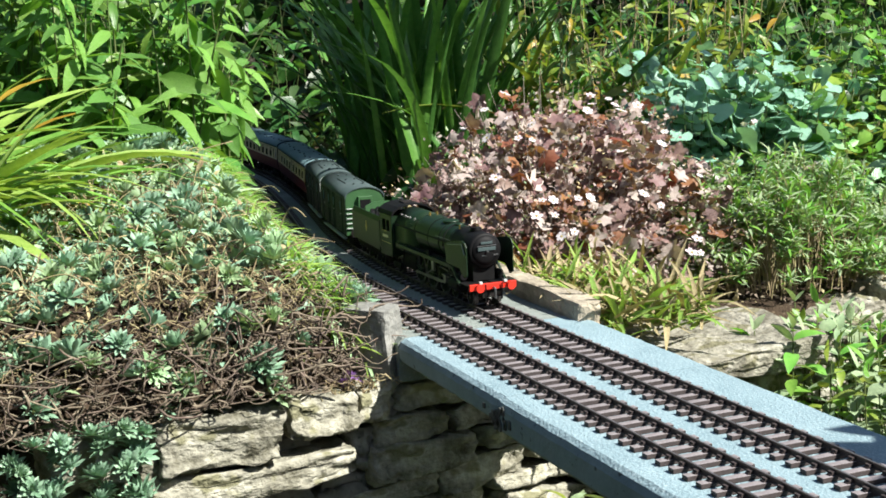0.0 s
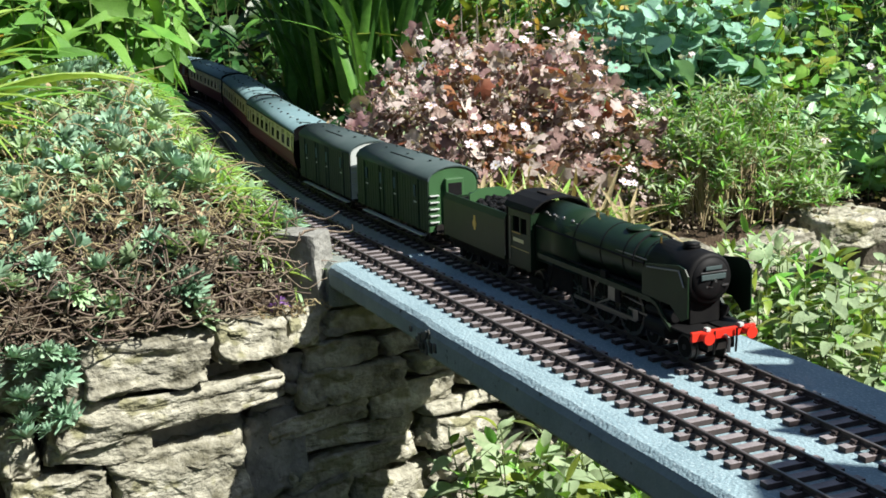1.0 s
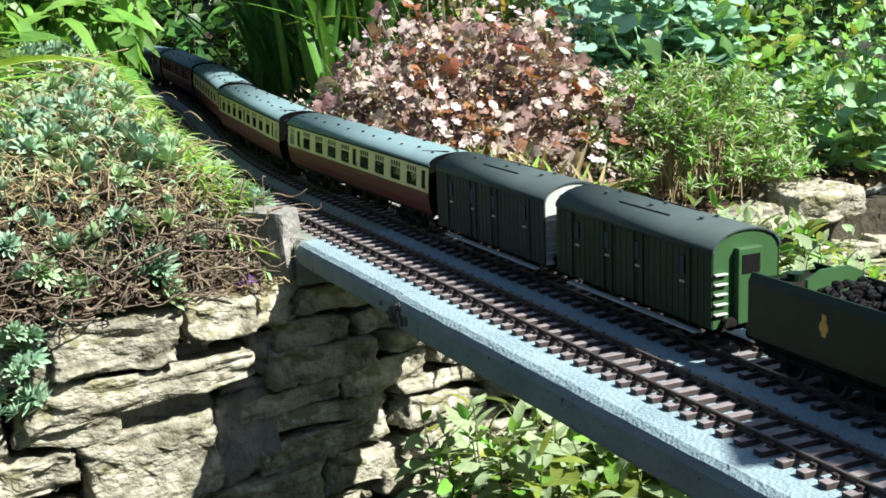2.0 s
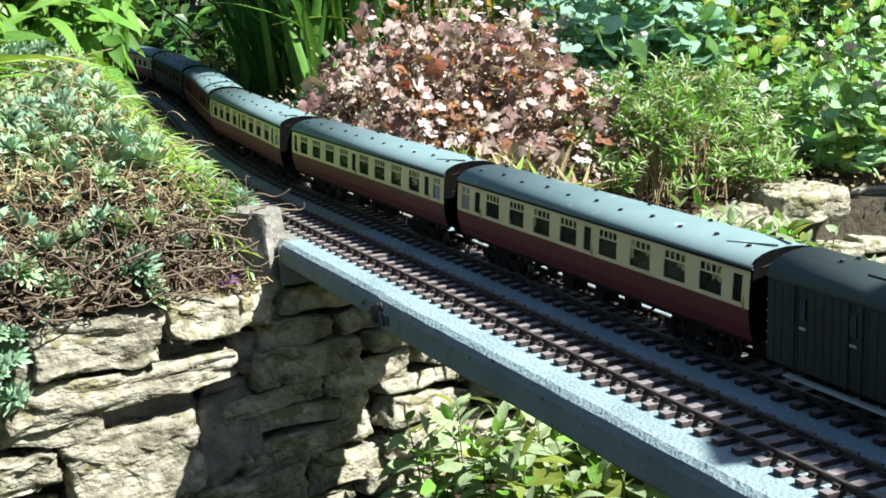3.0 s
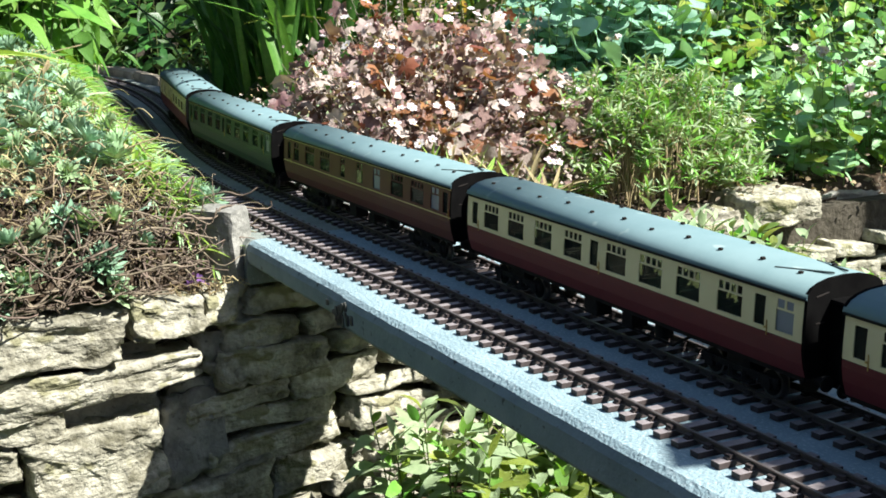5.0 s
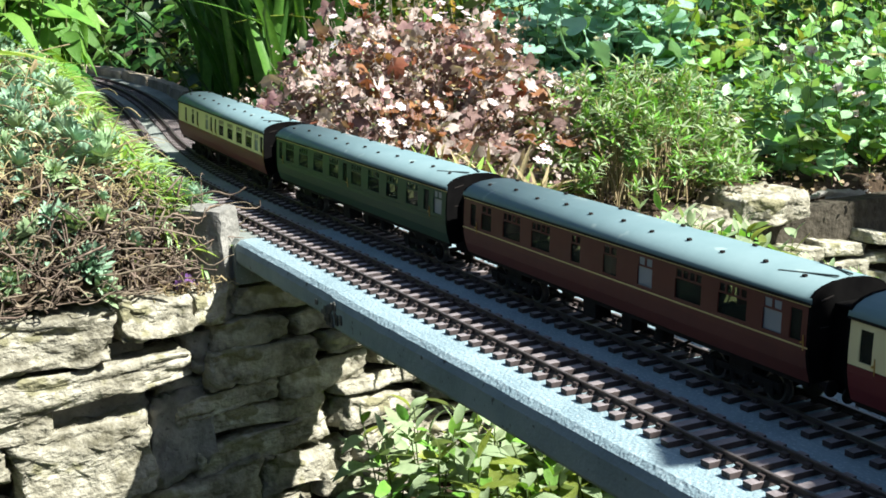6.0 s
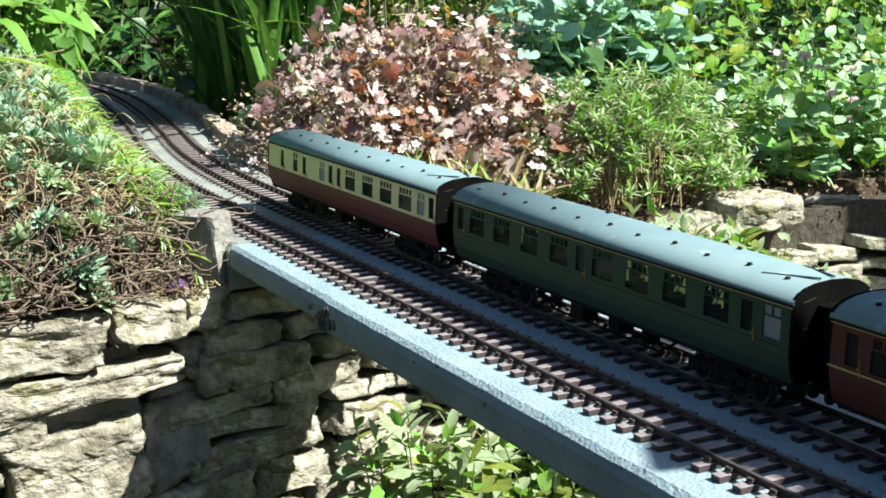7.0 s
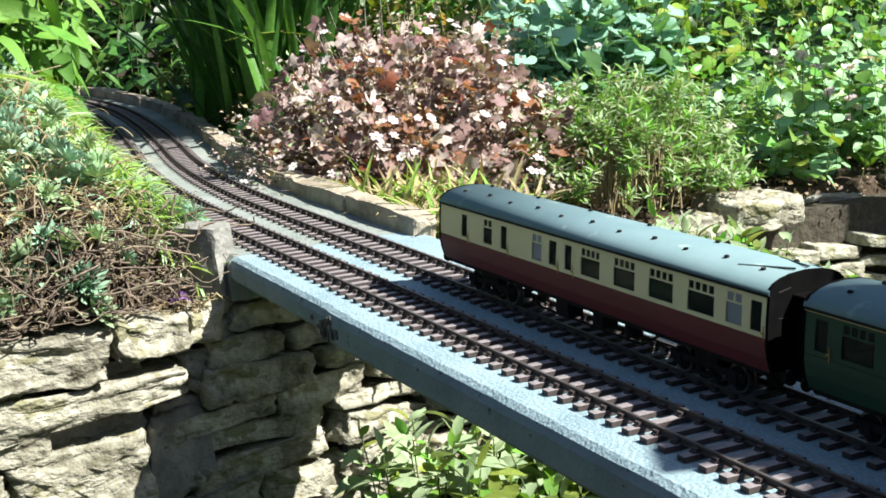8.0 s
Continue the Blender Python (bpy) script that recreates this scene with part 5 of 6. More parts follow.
    side = np.array([line_side(a, b) for a, b in zip(x, y)])
    front = np.array([a > wall_x(b) - 0.012 for a, b in zip(x, y)])
    ok = (side < -0.068) & (z > -0.02) & (~front | (RNG.random_sample(n) < 0.35))
    pos = np.stack([x, y, z + RNG.uniform(-0.012, 0.012, n)], axis=1)[ok]
    m = len(pos)
    ob = spread_leaves("undergrowth", NARROW + SAGE[:1], pos, unit(m, 0.0, 0.9), np.tile([0.2, 0, 1.0], (m, 1)) + RNG.normal(0, 0.3, (m, 3)), RNG.uniform(0.012, 0.024, m), [P["sedum"], P["sedumlight"], P["straw"]], RNG.choice(3, m, p=[0.30, 0.42, 0.28]), root)
    tagged(ob, kind="stuff")
    # woody stems over the front
    n = 640
    y = RNG.uniform(-0.62, -0.085, n)
    u = RNG.random_sample(n)
    wx = np.array([wall_x(b) for b in y])
    lip = 0.030 - 0.055 * np.clip((y + 0.22) / 0.12, 0, 1)
    x = wx + lip - 0.002 - 0.055 * u ** 2
    z = np.array([max(mound(a, b), -0.03) for a, b in zip(x, y)])
    z = np.where(RNG.random_sample(n) < 0.55, RNG.uniform(-0.035, 0.045, n), z + RNG.uniform(-0.015, 0.008, n))
    k = 13
    ts = np.linspace(0, 1, k)[None, :, None]
    a = RNG.uniform(0, 6.28, n)
    d = np.stack([0.14 * np.abs(np.cos(a)), np.sin(a) * 0.9, -0.15 + 0.5 * np.cos(a)], axis=1) * RNG.uniform(0.03, 0.12, n)[:, None]
    b = RNG.normal(0, 0.012, (n, 3))
    b2 = RNG.normal(0, 0.0045, (n, 3))
    paths = np.stack([x, y, z], axis=1)[:, None, :] + ts * d[:, None, :] + np.sin(ts * 4 + a[:, None, None]) * b[:, None, :] + np.sin(ts * 11 + 2 * a[:, None, None]) * b2[:, None, :]
    paths[:, :, 2] = np.maximum(paths[:, :, 2], -0.040 + RNG.uniform(0, 0.010, (n, 1)))
    tagged(stalks("woody_tangle", paths, RNG.uniform(0.0005, 0.0019, n), P["twig"], root, "tangled dry brown stems"), kind="stuff")
    n = 420
    y = RNG.uniform(-0.62, -0.08, n)
    wx = np.array([wall_x(b) for b in y])
    x = wx - 0.05 + 0.07 * RNG.random_sample(n)
    z = np.array([mound(a, b) for a, b in zip(x, y)])
    a = RNG.uniform(0, 6.28, n)
    d = np.stack([0.3 * np.cos(a), np.sin(a), 0.3 * np.cos(a)], axis=1) * RNG.uniform(0.02, 0.05, n)[:, None]
    paths = np.stack([x, y, z], axis=1)[:, None, :] + ts * d[:, None, :] + RNG.normal(0, 0.0016, (n, k, 3)) + np.array([0, 0, 0.01]) * np.sin(ts * 3.14)
    tagged(stalks("straw_tangle", paths, RNG.uniform(0.0005, 0.0011, n), P["straw"], root, "thin straw-coloured stems"), kind="stuff")
    n = 520
    y = RNG.uniform(-0.60, 0.0, n)
    x = np.array([wall_x(b) for b in y]) - 0.02 - 0.55 * RNG.random_sample(n) ** 1.3
    ok = np.array([line_side(u, v) < -0.11 for u, v in zip(x, y)])
    x, y = x[ok], y[ok]
    n = len(x)
    z = np.array([mound(u, v) for u, v in zip(x, y)])
    a = RNG.uniform(0, 6.28, n)
    d = np.stack([np.cos(a), np.sin(a), RNG.uniform(-0.1, 0.45, n)], axis=1) * RNG.uniform(0.02, 0.075, n)[:, None]
    b = RNG.normal(0, 0.006, (n, 3))
    paths = np.stack([x, y, z], axis=1)[:, None, :] + ts * d[:, None, :] + np.sin(ts * 5 + a[:, None, None]) * b[:, None, :] + np.array([0, 0, 0.016]) * np.sin(ts * 3.14)
    tagged(stalks("dry_tangle", paths, RNG.uniform(0.0005, 0.0013, n), P["straw"], root, "dry straw-coloured stems over the leaves"), kind="stuff")
    # thatch below them
    bm = bmesh.new()
    ys = np.arange(-0.75, -0.085, 0.02)
    us = np.linspace(0, 1, 9)
    grid = []
    for yy in ys:
        row = []
        for uu in us:
            xx = wall_x(yy) - 0.16 + (0.185 - 0.05 * min(max((yy + 0.22) / 0.12, 0), 1)) * uu
            zz = mound(xx, yy) - 0.014 + 0.010 * noise.noise(Vector((xx * 60, yy * 60, 2)))
            row.append(bm.verts.new((xx, yy, max(zz, -0.048))))
        grid.append(row)
    for g, h in zip(grid, grid[1:]):
        for i in range(len(us) - 1):
            bm.faces.new((g[i], g[i + 1], h[i + 1], h[i]))
    bmesh.ops.recalc_face_normals(bm, faces=bm.faces)
    part("thatch", bm, M["soil"], root, "dark dry root thatch")
    # fresh grass along the track side
    n = 4200
    s = RNG.uniform(0.36, 1.1, n)
    pos = []
    for v in s:
        p, _ = line_at(v, -RNG.uniform(0.064, 0.150))
        pos.append((p.x, p.y, mound(p.x, p.y) - 0.002))
    d = unit(n, 0.1, 0.9) + np.array([0.15, 0.25, 0])
    ob = spread_leaves("fresh_grass", [blade_shape(0.07, 0.9, 5), blade_shape(0.06, 1.4, 5)], np.array(pos), d, np.tile([0, 0, 1.0], (n, 1)) + RNG.normal(0, 0.2, (n, 3)), RNG.uniform(0.028, 0.066, n), [P["grass"], P["sedumlight"]], RNG.choice(2, n, p=[0.7, 0.3]), root, "bright fresh grass blades")
    tagged(ob, kind="stuff")


stonecrop()


def blade_clump(name, label, category, bases, length, width, droops, heading, wide, tilt, mats, shares, n):
    """Long strap leaves, each a part."""
    root = thing(name, label, category)
    shapes = [np_mesh("blade", *blade_shape(width, dr), [P[m]]) for dr in droops for m in mats]
    nm = len(mats)
    rnd = random.Random(name)
    for i in range(n):
        b = bases(rnd)
        k = rnd.randrange(len(droops)) * nm + rnd.choices(range(nm), shares)[0]
        ob = new("blade", shapes[k])
        ob.parent = root
        s = rnd.uniform(*length)
        up = rnd.gauss(*tilt)
        ob.matrix_basis = Matrix.Translation(b) @ Matrix.Rotation(radians(rnd.gauss(heading, wide)), 4, "Z") @ Matrix.Rotation(-radians(up), 4, "Y") @ Matrix.Rotation(rnd.gauss(0, 0.5), 4, "X") @ Matrix.Scale(s, 4)
    return root


blade_clump("daylily", "arching yellow-green daylily leaves, some yellowed, above the stonecrop", "daylily",
            lambda r: (r.uniform(-1.0, -0.58), r.uniform(-0.68, -0.47), 0.08), (0.24, 0.40), 0.052, (0.9, 1.4, 1.9), 75, 40, (46, 17), ["lily", "bright", "gold"], [0.62, 0.33, 0.05], 200)
blade_clump("iris", "tall dark green iris leaves standing in a fan", "iris",
            lambda r: (r.uniform(-1.72, -1.25), r.uniform(0.33, 0.50), -0.03), (0.38, 0.68), 0.036, (0.2, 0.6, 1.2), 0, 180, (79, 9), ["blade", "lance"], [0.62, 0.38], 135)
blade_clump("crocosmia", "narrow upright green leaves with yellowed tips", "crocosmia",
            lambda r: (r.uniform(-1.75, -1.2), r.uniform(0.58, 1.02), -0.03), (0.30, 0.55), 0.036, (0.3, 0.8, 1.3), 0, 180, (76, 9), ["blade", "olive", "straw"], [0.5, 0.35, 0.15], 90)

leafy("phlox", "tall bright green leafy border phlox beside the track", "phlox", (-1.65, -1.02, -0.62, -0.09, 0.02), 110, (0.30, 0.66), 24, BROAD + LANCE, (0.055, 0.105), [P["lance"], P["bright"]], [0.5, 0.5], P["stem"], 0.3, -0.2, 0.0022, 0.08, apart=300)
leafy("phlox", "bright green leafy border phlox hanging over the line", "phlox", (-1.55, -1.12, -0.17, -0.02, 0.0), 64, (0.26, 0.46), 15, BROAD + LANCE, (0.06, 0.10), [P["lance"], P["bright"]], [0.6, 0.4], P["stem"], 0.45, -0.55, 0.0022, 0.35, apart=290)
leafy("loosestrife", "yellow-green leafy loosestrife with dry lower stems", "loosestrife", (-1.5, -1.08, 0.60, 1.02, -0.03), 75, (0.26, 0.50), 13, LANCE, (0.04, 0.075), [P["olive"], P["lance"], P["gold"], P["dark"]], [0.45, 0.33, 0.07, 0.15], P["straw"], 0.35, -0.25, 0.0016, 0.35)
leafy("columbine", "blue-green columbine with rounded lobed leaves", "columbine", (-1.12, -0.92, 0.70, 1.02, -0.05), 80, (0.20, 0.33), 8, ROUND, (0.044, 0.072), [P["blue"], P["lance"]], [0.88, 0.12], P["stem"], 0.5, 0.2, 0.0013, 0.3, 3, apart=300)
leafy("mint", "bright green leafy mint with pale flower heads", "mint", (-1.05, -0.50, 0.93, 1.75, -0.08), 225, (0.10, 0.26), 10, OVATE + ROUND[:1], (0.026, 0.052), [P["bright"], P["pale"], P["olive"]], [0.34, 0.60, 0.06], P["stem"], 0.35, 0.15, 0.0009, 0.12, apart=300)
leafy("shrub", "fresh yellow-green leafy shrub behind the mint", "shrub", (-1.75, -1.08, 1.12, 2.2, -0.05), 120, (0.22, 0.46), 13, OVATE, (0.035, 0.065), [P["bright"], P["olive"], P["dark"], P["lance"]], [0.20, 0.12, 0.43, 0.25], P["stem"], 0.4, -0.05, 0.0018, 0.1)
leafy("shrub", "dark leafy shrub at the back of the bed", "shrub", (-2.4, -1.75, 0.3, 3.0, -0.05), 200, (0.3, 0.62), 13, OVATE + LANCE, (0.045, 0.085), [P["dark"], P["lance"], P["blade"]], [0.62, 0.18, 0.20], P["stem"], 0.4, -0.1, 0.002, 0.1)
leafy("shrub", "dark leafy shrub beyond the curve of the line", "shrub", (-3.0, -2.5, -0.9, 0.5, -0.05), 110, (0.3, 0.6), 13, OVATE + LANCE, (0.05, 0.09), [P["dark"], P["blade"]], [0.75, 0.25], P["stem"], 0.4, -0.1, 0.002, 0.1)


def wallflower():
    """The round bush of narrow leaves."""
    root = thing("wallflower_bush", "rounded green bush of narrow leaves on pale stems", "bush")
    c, r = np.array([-0.66, 0.695, -0.07]), np.array([0.18, 0.235, 0.20])
    n = 340
    d = unit(n, 0.12, 1.0)
    tip = c + d * r * RNG.uniform(0.72, 1.05, n)[:, None]
    base = c + d * r * np.array([0.72, 0.72, 0.0]) + RNG.normal(0, 0.02, (n, 3)) * np.array([1, 1, 0.1])
    ts = np.linspace(0, 1, 6)[None, :, None]
    paths = base[:, None, :] + (tip - base)[:, None, :] * np.concatenate([ts ** 1.5, ts ** 1.5, ts ** 0.8], axis=2)
    stalks("stem_mass", paths, RNG.uniform(0.0010, 0.0018, n), P["straw"], root, "pale yellow-green stems")
    per = 26
    i = np.repeat(np.arange(n), per)
    t = np.clip(0.60 + 0.40 * np.tile(np.linspace(0, 1, per) ** 0.6, n), 0, 1)
    pos = base[i] + (tip - base)[i] * np.stack([t ** 1.5, t ** 1.5, t ** 0.8], axis=1)
    a = np.tile(np.arange(per) * 2.4, n) + RNG.uniform(0, 6, n)[i]
    rise = RNG.normal(0.55, 0.35, n * per)
    dd = np.stack([np.cos(a) * np.cos(rise), np.sin(a) * np.cos(rise), np.sin(rise)], axis=1)
    spread_leaves("foliage", NARROW, pos, dd, np.tile([0, 0, 1.0], (n * per, 1)) + RNG.normal(0, 0.2, (n * per, 3)), RNG.uniform(0.016, 0.028, n * per), [P["bright"], P["sage"], P["lance"]], RNG.choice(3, n * per, p=[0.36, 0.54, 0.10]), root)


wallflower()


def flower_mesh(petals=5, size=0.008, mat="petal"):
    bm = bmesh.new()
    for k in range(petals):
        a = 2 * math.pi * k / petals
        c, s = math.cos(a), math.sin(a)
        pts = [(0.1, 0, 0), (0.55, 0.36, 0.10), (1.0, 0.30, 0.16), (1.08, 0, 0.12), (1.0, -0.30, 0.16), (0.55, -0.36, 0.10)]
        bm.faces.new([bm.verts.new(((x * c - y * s) * size, (x * s + y * c) * size, z * size)) for x, y, z in pts])
    bmesh.ops.create_icosphere(bm, subdivisions=1, radius=size * 0.22)
    for f in bm.faces:
        f.material_index = 0 if len(f.verts) == 6 else 1
    me = bpy.data.meshes.new("flower")
    bm.to_mesh(me)
    bm.free()
    me.materials.append(P[mat])
    me.materials.append(P["heart"])
    return me


def heuchera():
    """Purple leaves under a haze of seed heads, with white flowers through them."""
    root = thing("heuchera", "purple-brown heuchera with pinkish seed heads and white flowers", "heuchera")
    c, r = np.array([-0.80, 0.395, -0.03]), np.array([0.24, 0.265, 0.225])
    n = 2700
    d = unit(n, 0.0, 1.0)
    lump = np.array([1 + 0.34 * noise.noise(Vector(v) * 2.6) for v in d])[:, None]
    pos = c + d * r * (RNG.uniform(0.6, 1.0, n))[:, None] * lump
    pos = pos[pos[:, 2] > -0.03]
    ok = np.array([line_side(a, b) > 0.185 or zz > 0.06 for a, b, zz in pos])
    pos = pos[ok]
    n = len(pos)
    dd = (pos - c) / r
    out = dd * np.array([0.7, 0.7, 0.4]) + RNG.normal(0, 0.5, (n, 3))
    spread_leaves("foliage", HEUCH, pos, out, dd + np.array([0.35, -0.1, 0.9]) + RNG.normal(0, 0.6, (n, 3)), 0.014 + 0.024 * RNG.random_sample(n) ** 1.8, [P["purple"], P["rust"], P["tan"]], RNG.choice(3, n, p=[0.52, 0.10, 0.38]), root, "", 300)
    m = 560
    d = unit(m, 0.05, 1.0)
    tip = c + d * r * RNG.uniform(0.85, 1.16, m)[:, None] * np.array([1 + 0.30 * noise.noise(Vector(v) * 2.6) for v in d])[:, None]
    base = c + d * r * np.array([0.4, 0.4, 0.05])
    ts = np.linspace(0, 1, 5)[None, :, None]
    paths = base[:, None, :] + (tip - base)[:, None, :] * ts + RNG.normal(0, 0.004, (m, 5, 3))
    stalks("stalk_haze", paths, RNG.uniform(0.0004, 0.0009, m), P["tan"], root, "thin pinkish-brown flower stalks")
    per = 16
    i = np.repeat(np.arange(m), per)
    t = RNG.uniform(0.55, 1.02, m * per)
    pp = base[i] + (tip - base)[i] * t[:, None] + RNG.normal(0, 0.010, (m * per, 3))
    ob = spread_leaves("seed_haze", [leaf_shape(0.6, 0.4, 0.3, 2), leaf_shape(0.8, 0.2, 0.0, 2)], pp, unit(m * per, -0.5, 1), unit(m * per, 0, 1), RNG.uniform(0.004, 0.010, m * per), [P["tan"], P["purple"], P["straw"], P["sage"]], RNG.choice(4, m * per, p=[0.50, 0.24, 0.16, 0.10]), root, "tiny pinkish-tan seed heads")
    tagged(ob, kind="stuff")
    f1, f2 = flower_mesh(5, 0.0070, "pink"), flower_mesh(6, 0.0064)
    rnd = random.Random(2)
    d = unit(150, 0.05, 1.0)
    count = 0
    for v in d:
        q = c + v * r * rnd.uniform(1.0, 1.10) * (1 + 0.30 * noise.noise(Vector(v) * 2.6))
        if v[0] < -0.35 or count >= 70:
            continue
        ob = new("flower", (f1, f2)[count % 2])
        ob.parent = root
        nrm = Vector(v) * 0.5 + Vector((0.35, -0.1, 0.8)) + Vector((rnd.gauss(0, 0.3), rnd.gauss(0, 0.3), 0))
        ob.matrix_basis = Matrix.Translation(q) @ nrm.to_track_quat("Z", "Y").to_matrix().to_4x4() @ Matrix.Scale(rnd.uniform(0.75, 1.35), 4)
        count += 1
    return root


heuchera()


def sage(label, region, n, top, size):
    """Bushy sage of upright leaf pairs."""
    root = thing("sage", label, "sage", "sage plants below the wall")
    x0, x1, y0, y1 = region
    base = np.stack([RNG.uniform(x0, x1, n), RNG.uniform(y0, y1, n), np.full(n, -0.41)], axis=1)
    tz = np.array([top(a, b) for a, b in base[:, :2]]) - RNG.random_sample(n) ** 2 * 0.09
    tip = base.copy()
    tip[:, 2] = tz
    tip[:, :2] += RNG.normal(0, 0.02, (n, 2))
    ts = np.linspace(0, 1, 5)[None, :, None]
    stalks("stem_mass", base[:, None, :] + (tip - base)[:, None, :] * ts + RNG.normal(0, 0.002, (n, 5, 3)), 0.0016, P["stem"], root)
    per = 12
    i = np.repeat(np.arange(n), per)
    k = np.tile(np.arange(per), n)
    h = k // 2 * 0.016
    pos = tip[i] - np.stack([np.zeros(n * per), np.zeros(n * per), h], axis=1)
    a = RNG.uniform(0, 6.28, n)[i] + (k // 2) * (math.pi / 2) + (k % 2) * math.pi + RNG.uniform(-0.3, 0.3, n * per)
    rise = np.where(k < 2, 0.95, np.where(k < 4, 0.55, 0.15)) + RNG.normal(0, 0.25, n * per)
    d = np.stack([np.cos(a) * np.cos(rise), np.sin(a) * np.cos(rise), np.sin(rise)], axis=1)
    s = RNG.uniform(*size, n * per) * np.where(k < 2, 0.7, 1.0)
    spread_leaves("foliage", SAGE, pos, d, np.tile([0, 0, 1.0], (n * per, 1)) + RNG.normal(0, 0.25, (n * per, 3)), s, [P["sage"], P["bright"], P["olive"]], RNG.choice(3, n * per, p=[0.66, 0.20, 0.14]), root, "", 300)


sage("grey-green sage bush growing under the bridge", (-0.30, -0.06, 0.06, 0.44), 95, lambda x, y: -0.205 - 0.10 * max(0, y - 0.16) - 0.25 * max(0, 0.12 - y), (0.034, 0.056))
sage("pale green sage growing before the low garden wall", (-0.40, -0.14, 0.42, 1.0), 165, lambda x, y: -0.038 - 0.55 * max(0, y - 0.58) - 0.25 * max(0, x + 0.26), (0.026, 0.046))


def tuft():
    root = thing("thrift_tuft", "straw-yellow and green strap-leaved tuft beside the kerb end", "tuft")
    n = 760
    pos = np.stack([RNG.uniform(-0.58, -0.27, n), RNG.uniform(0.195, 0.335, n), np.full(n, -0.030)], axis=1)
    pos[:, 2] += 0.030 * RNG.random_sample(n)
    d = unit(n, 0.15, 0.95) + np.array([0.15, 0.0, 0.1])
    spread_leaves("strap_foliage", [blade_shape(0.10, 0.7, 5), blade_shape(0.12, 1.2, 5), blade_shape(0.09, 0.3, 5)], pos, d, np.tile([0, 0, 1.0], (n, 1)) + RNG.normal(0, 0.3, (n, 3)), RNG.uniform(0.045, 0.085, n), [P["straw"], P["grass"], P["lily"]], RNG.choice(3, n, p=[0.52, 0.26, 0.22]), root, "", 300)


tuft()


def flower_heads():
    """Pale flower heads above the mint, and a few mauve ones."""
    rnd = random.Random(6)
    me, mv = flower_mesh(6, 0.006, "pink"), flower_mesh(5, 0.006, "mauve")
    def head(x, y, z, which, label):
        root = thing("flower_head", label, "flower", "flower heads in the bed")
        root.location = (x, y, z)
        part("stalk", tube((0, 0, -0.07), (0, 0, 0.002), 0.0007, seg=5), P["stem"], root)
        for i in range(7):
            ob = new("flower", which)
            ob.parent = root
            ob.matrix_basis = Matrix.Translation((rnd.gauss(0, 0.006), rnd.gauss(0, 0.006), rnd.uniform(0, 0.010))) @ Euler((rnd.gauss(0, 0.6), rnd.gauss(0.4, 0.6), rnd.uniform(0, 6))).to_matrix().to_4x4()
    for i in range(16):
        head(rnd.uniform(-0.72, -0.56), rnd.uniform(0.98, 1.30), rnd.uniform(0.0, 0.13), me, "pale pink flower head above the mint")
    for x, y, z in ((-0.76, 0.85, 0.078), (-0.70, 0.78, 0.09), (-0.93, 0.83, 0.145), (-0.60, 0.86, 0.03)):
        head(x, y, z, me, "pale pink flower head by the bush")
    for x, y, z in ((-1.3, 0.92, 0.36), (-1.3, 0.93, 0.33), (-1.3, 0.90, 0.38)):
        head(x, y, z, mv, "mauve flower head on a tall stem")
    head(-0.335, -0.105, -0.045, mv, "mauve flower head by the corner stone")


flower_heads()

# low leaves and litter that cover the soil of the beds
filler("ground_cover", "low mixed green leaves covering the bed", (-2.3, -0.95, 0.25, 2.4, -0.03, 0.08), 5200, (0.03, 0.06), [P["dark"], P["lance"], P["olive"], P["straw"]], [0.5, 0.25, 0.15, 0.10], OVATE + LANCE)
filler("ground_cover", "low mixed green leaves behind the stonecrop", (-2.2, -0.95, -1.4, -0.06, 0.0, 0.16), 3600, (0.03, 0.06), [P["dark"], P["lance"], P["bright"]], [0.45, 0.35, 0.2], OVATE + LANCE)
filler("leaf_litter", "dry brown leaf litter on the bed", (-0.95, -0.46, 0.20, 1.3, -0.075, -0.05), 1500, (0.005, 0.012), [P["twig"], P["straw"]], [0.7, 0.3], OVATE)
filler("ground_cover", "low green leaves at the foot of the wall", (-0.30, 0.25, -0.75, 0.95, -0.41, -0.33), 3000, (0.025, 0.05), [P["dark"], P["sage"], P["bright"]], [0.4, 0.35, 0.25], SAGE)
# the hedge behind everything; a plain dark box is added for its inner shade
filler("hedge", "dark green garden hedge behind the beds", (-3.55, -3.0, -2.4, 4.2, -0.3, 1.1), 11000, (0.05, 0.10), [P["dark"], P["blade"], P["lance"]], [0.7, 0.2, 0.1], OVATE, "stuff", "hedge")
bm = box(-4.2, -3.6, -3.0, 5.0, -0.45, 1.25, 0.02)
tagged(part("hedge_core", bm, M["mortar"]), "plain dark backing box standing in for shade behind the hedge leaves", "hedge", kind="structure")

# unseen plain hedges, added behind and beside the camera to cut sky light
for x0, x1, y0, y1 in ((3.0, 3.6, -3.6, 2.0), (-4.2, 3.0, -3.6, -3.05)):
    bm = box(x0, x1, y0, y1, -0.45, 1.25, 0.05)
    tagged(part("boundary_hedge", bm, P["dark"]), "plain dark unseen hedge added to cut sky light", "hedge", kind="structure")

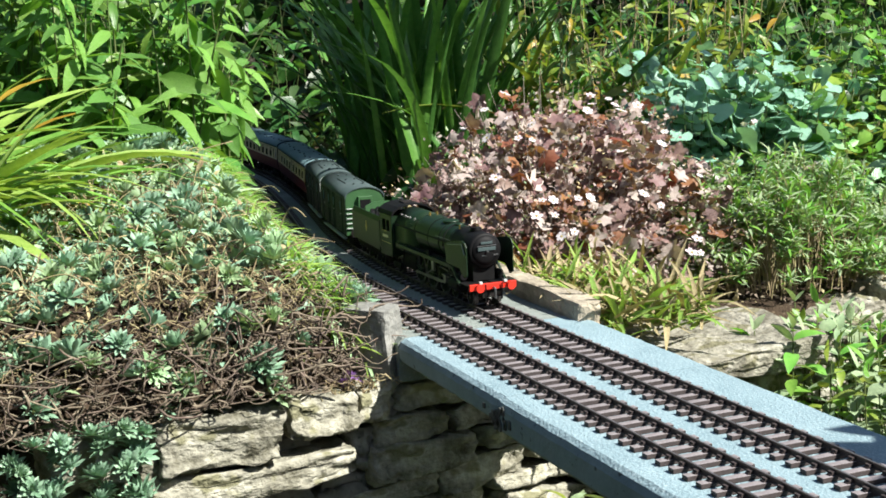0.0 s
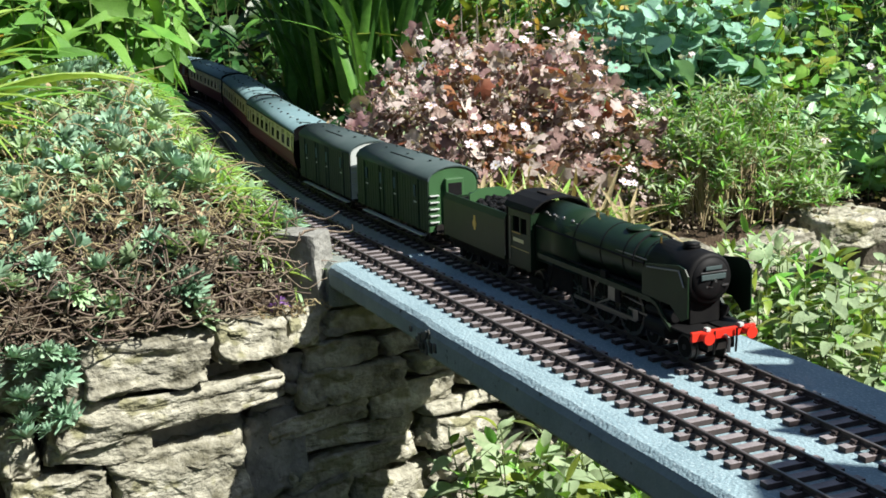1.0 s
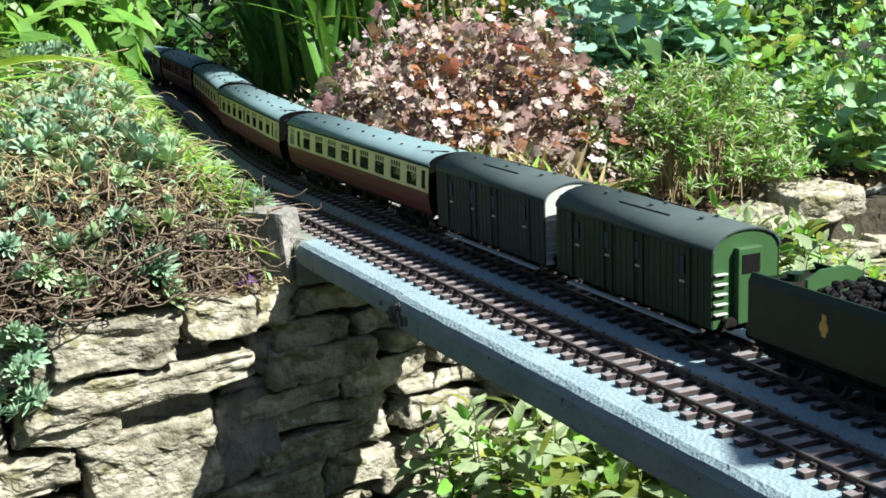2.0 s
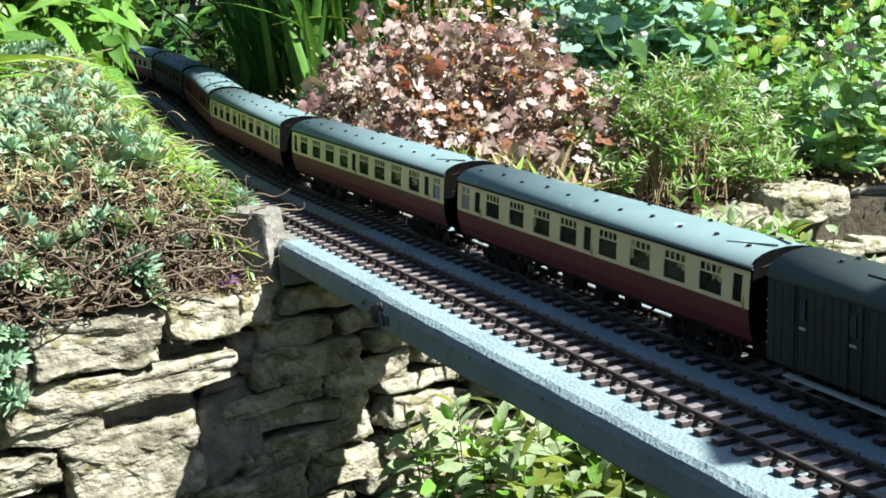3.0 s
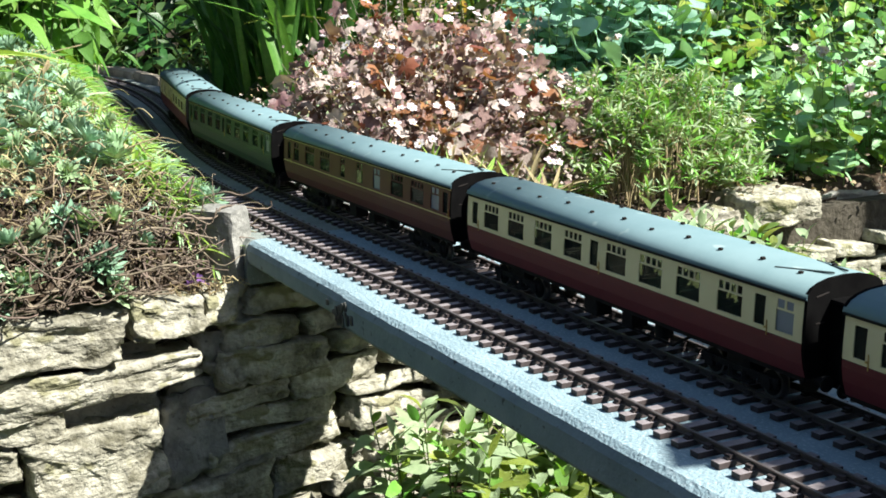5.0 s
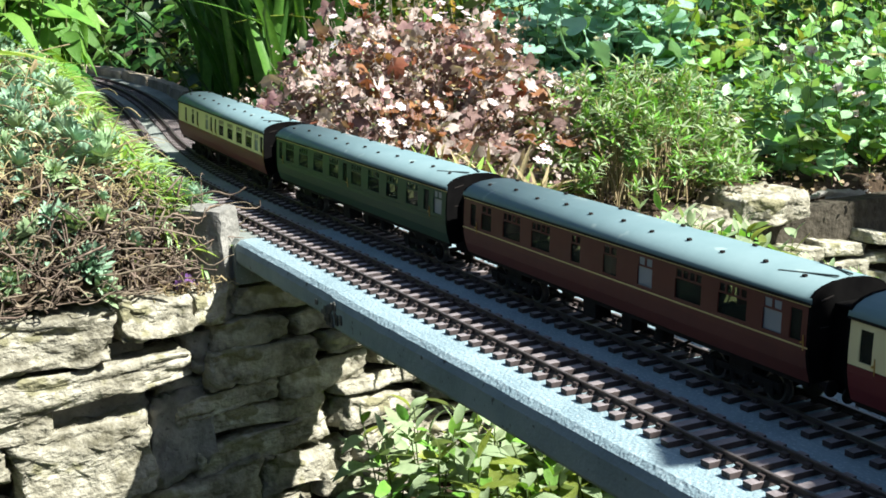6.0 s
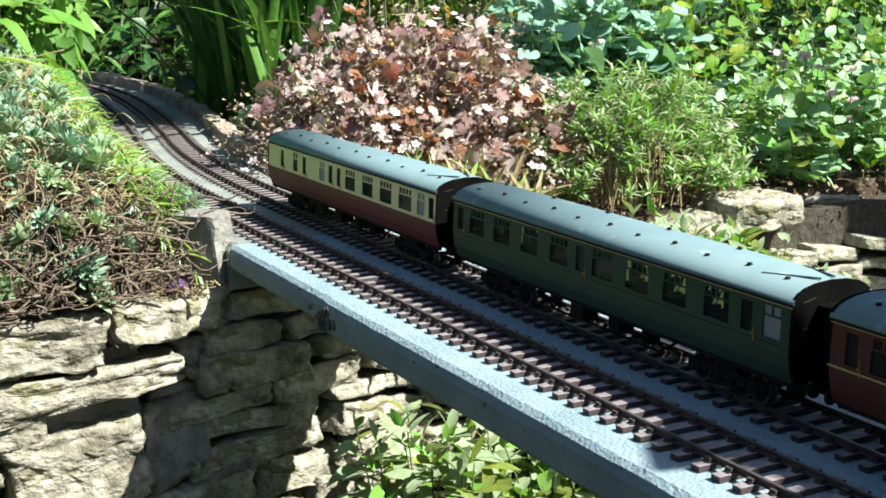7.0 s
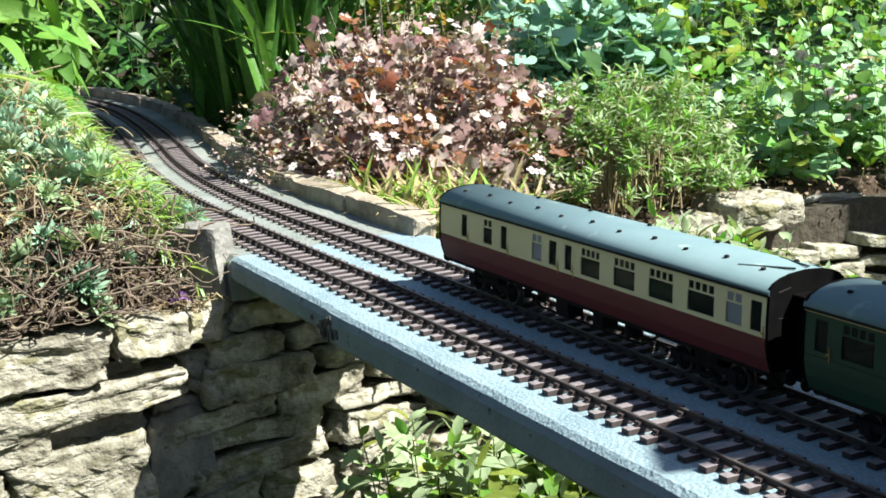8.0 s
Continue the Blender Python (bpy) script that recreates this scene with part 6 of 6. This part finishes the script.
# the shrub out of view on the sunny side, whose shade falls on the bridge
def shade_shrub():
    root = thing("tall_shrub", "dense leafy shrub that shades the end of the bridge", "shrub")
    c = np.array([1.107, 0.714, 0.45])
    n = 2600
    d = unit(n, -1, 1)
    pos = c + d * np.array([0.38, 0.38, 0.42]) * RNG.random_sample(n)[:, None] ** 0.35
    spread_leaves("foliage", OVATE, pos, unit(n, -0.5, 0.6), np.tile([0.3, 0.3, 1.0], (n, 1)) + RNG.normal(0, 0.4, (n, 3)), RNG.uniform(0.06, 0.10, n), [P["dark"], P["lance"]], RNG.choice(2, n, p=[0.6, 0.4]), root)
    # a bough placed so that the shade reaches along the far slab edge
    n = 420
    low = np.array([0.735, 0.545, 0.45])
    pos = low + unit(n, -1, 1) * np.array([0.16, 0.16, 0.16]) * RNG.random_sample(n)[:, None] ** 0.35
    spread_leaves("bough", OVATE, pos, unit(n, -0.5, 0.6), np.tile([0.3, 0.3, 1.0], (n, 1)) + RNG.normal(0, 0.4, (n, 3)), RNG.uniform(0.06, 0.09, n), [P["dark"], P["lance"]], RNG.choice(2, n, p=[0.6, 0.4]), root)
    m = 52
    tip = c + unit(m, -0.3, 1) * 0.3
    tip[40:] = low + unit(12, -0.5, 1) * 0.12
    base = np.tile([1.107, 0.714, -0.42], (m, 1)) + RNG.normal(0, 0.03, (m, 3)) * np.array([1, 1, 0])
    ts = np.linspace(0, 1, 6)[None, :, None]
    stalks("branchwork", base[:, None, :] + (tip - base)[:, None, :] * np.concatenate([ts ** 2, ts ** 2, ts], axis=2), 0.007, P["twig"], root)


shade_shrub()


def tree():
    """The tree that leans over the far bed, above the view; its crown shades the curve of the line."""
    root = thing("tree", "small leafy tree leaning over the bed, shading the line", "tree")
    c = np.array([-0.66, 1.04, 1.70])
    n = 820
    d = unit(n, -1, 1)
    pos = c + d * np.array([0.44, 0.34, 0.28]) * RNG.random_sample(n)[:, None] ** 0.4
    spread_leaves("crown", OVATE, pos, unit(n, -0.6, 0.5), np.tile([0.3, 0.3, 1.0], (n, 1)) + RNG.normal(0, 0.4, (n, 3)), RNG.uniform(0.06, 0.10, n), [P["dark"], P["lance"]], RNG.choice(2, n, p=[0.6, 0.4]), root)
    trunk = [(0.75, 2.1, -0.45), (0.70, 2.05, 0.3), (0.45, 1.85, 0.95), (0.0, 1.5, 1.4), (-0.50, 1.20, 1.62)]
    bm = loft([[(x + r * math.cos(k * 0.785), y + r * math.sin(k * 0.785), z) for k in range(8)] for (x, y, z), r in zip(trunk, (0.075, 0.06, 0.045, 0.03, 0.015))], True)
    part("trunk", bm, P["twig"], root, "brown bark trunk", smooth=True)
    m = 24
    tip = c + unit(m, -0.5, 1) * 0.33
    base = np.tile([-0.30, 1.32, 1.52], (m, 1)) + RNG.normal(0, 0.05, (m, 3))
    ts = np.linspace(0, 1, 6)[None, :, None]
    stalks("branchwork", base[:, None, :] + (tip - base)[:, None, :] * ts, 0.008, P["twig"], root)


tree()

# leafy faces of the unseen hedges added to hold back sky light
for region in ((2.86, 3.02, -3.1, 2.0, -0.4, 1.28), (-4.2, 3.0, -3.07, -2.92, -0.4, 1.28)):
    filler("hedge_leaf_face", "dark leafy face of the unseen hedge that cuts sky light", region, 4200, (0.07, 0.13), [P["dark"], P["blade"], P["lance"]], [0.7, 0.2, 0.1], OVATE, "stuff", "hedge")


motions()
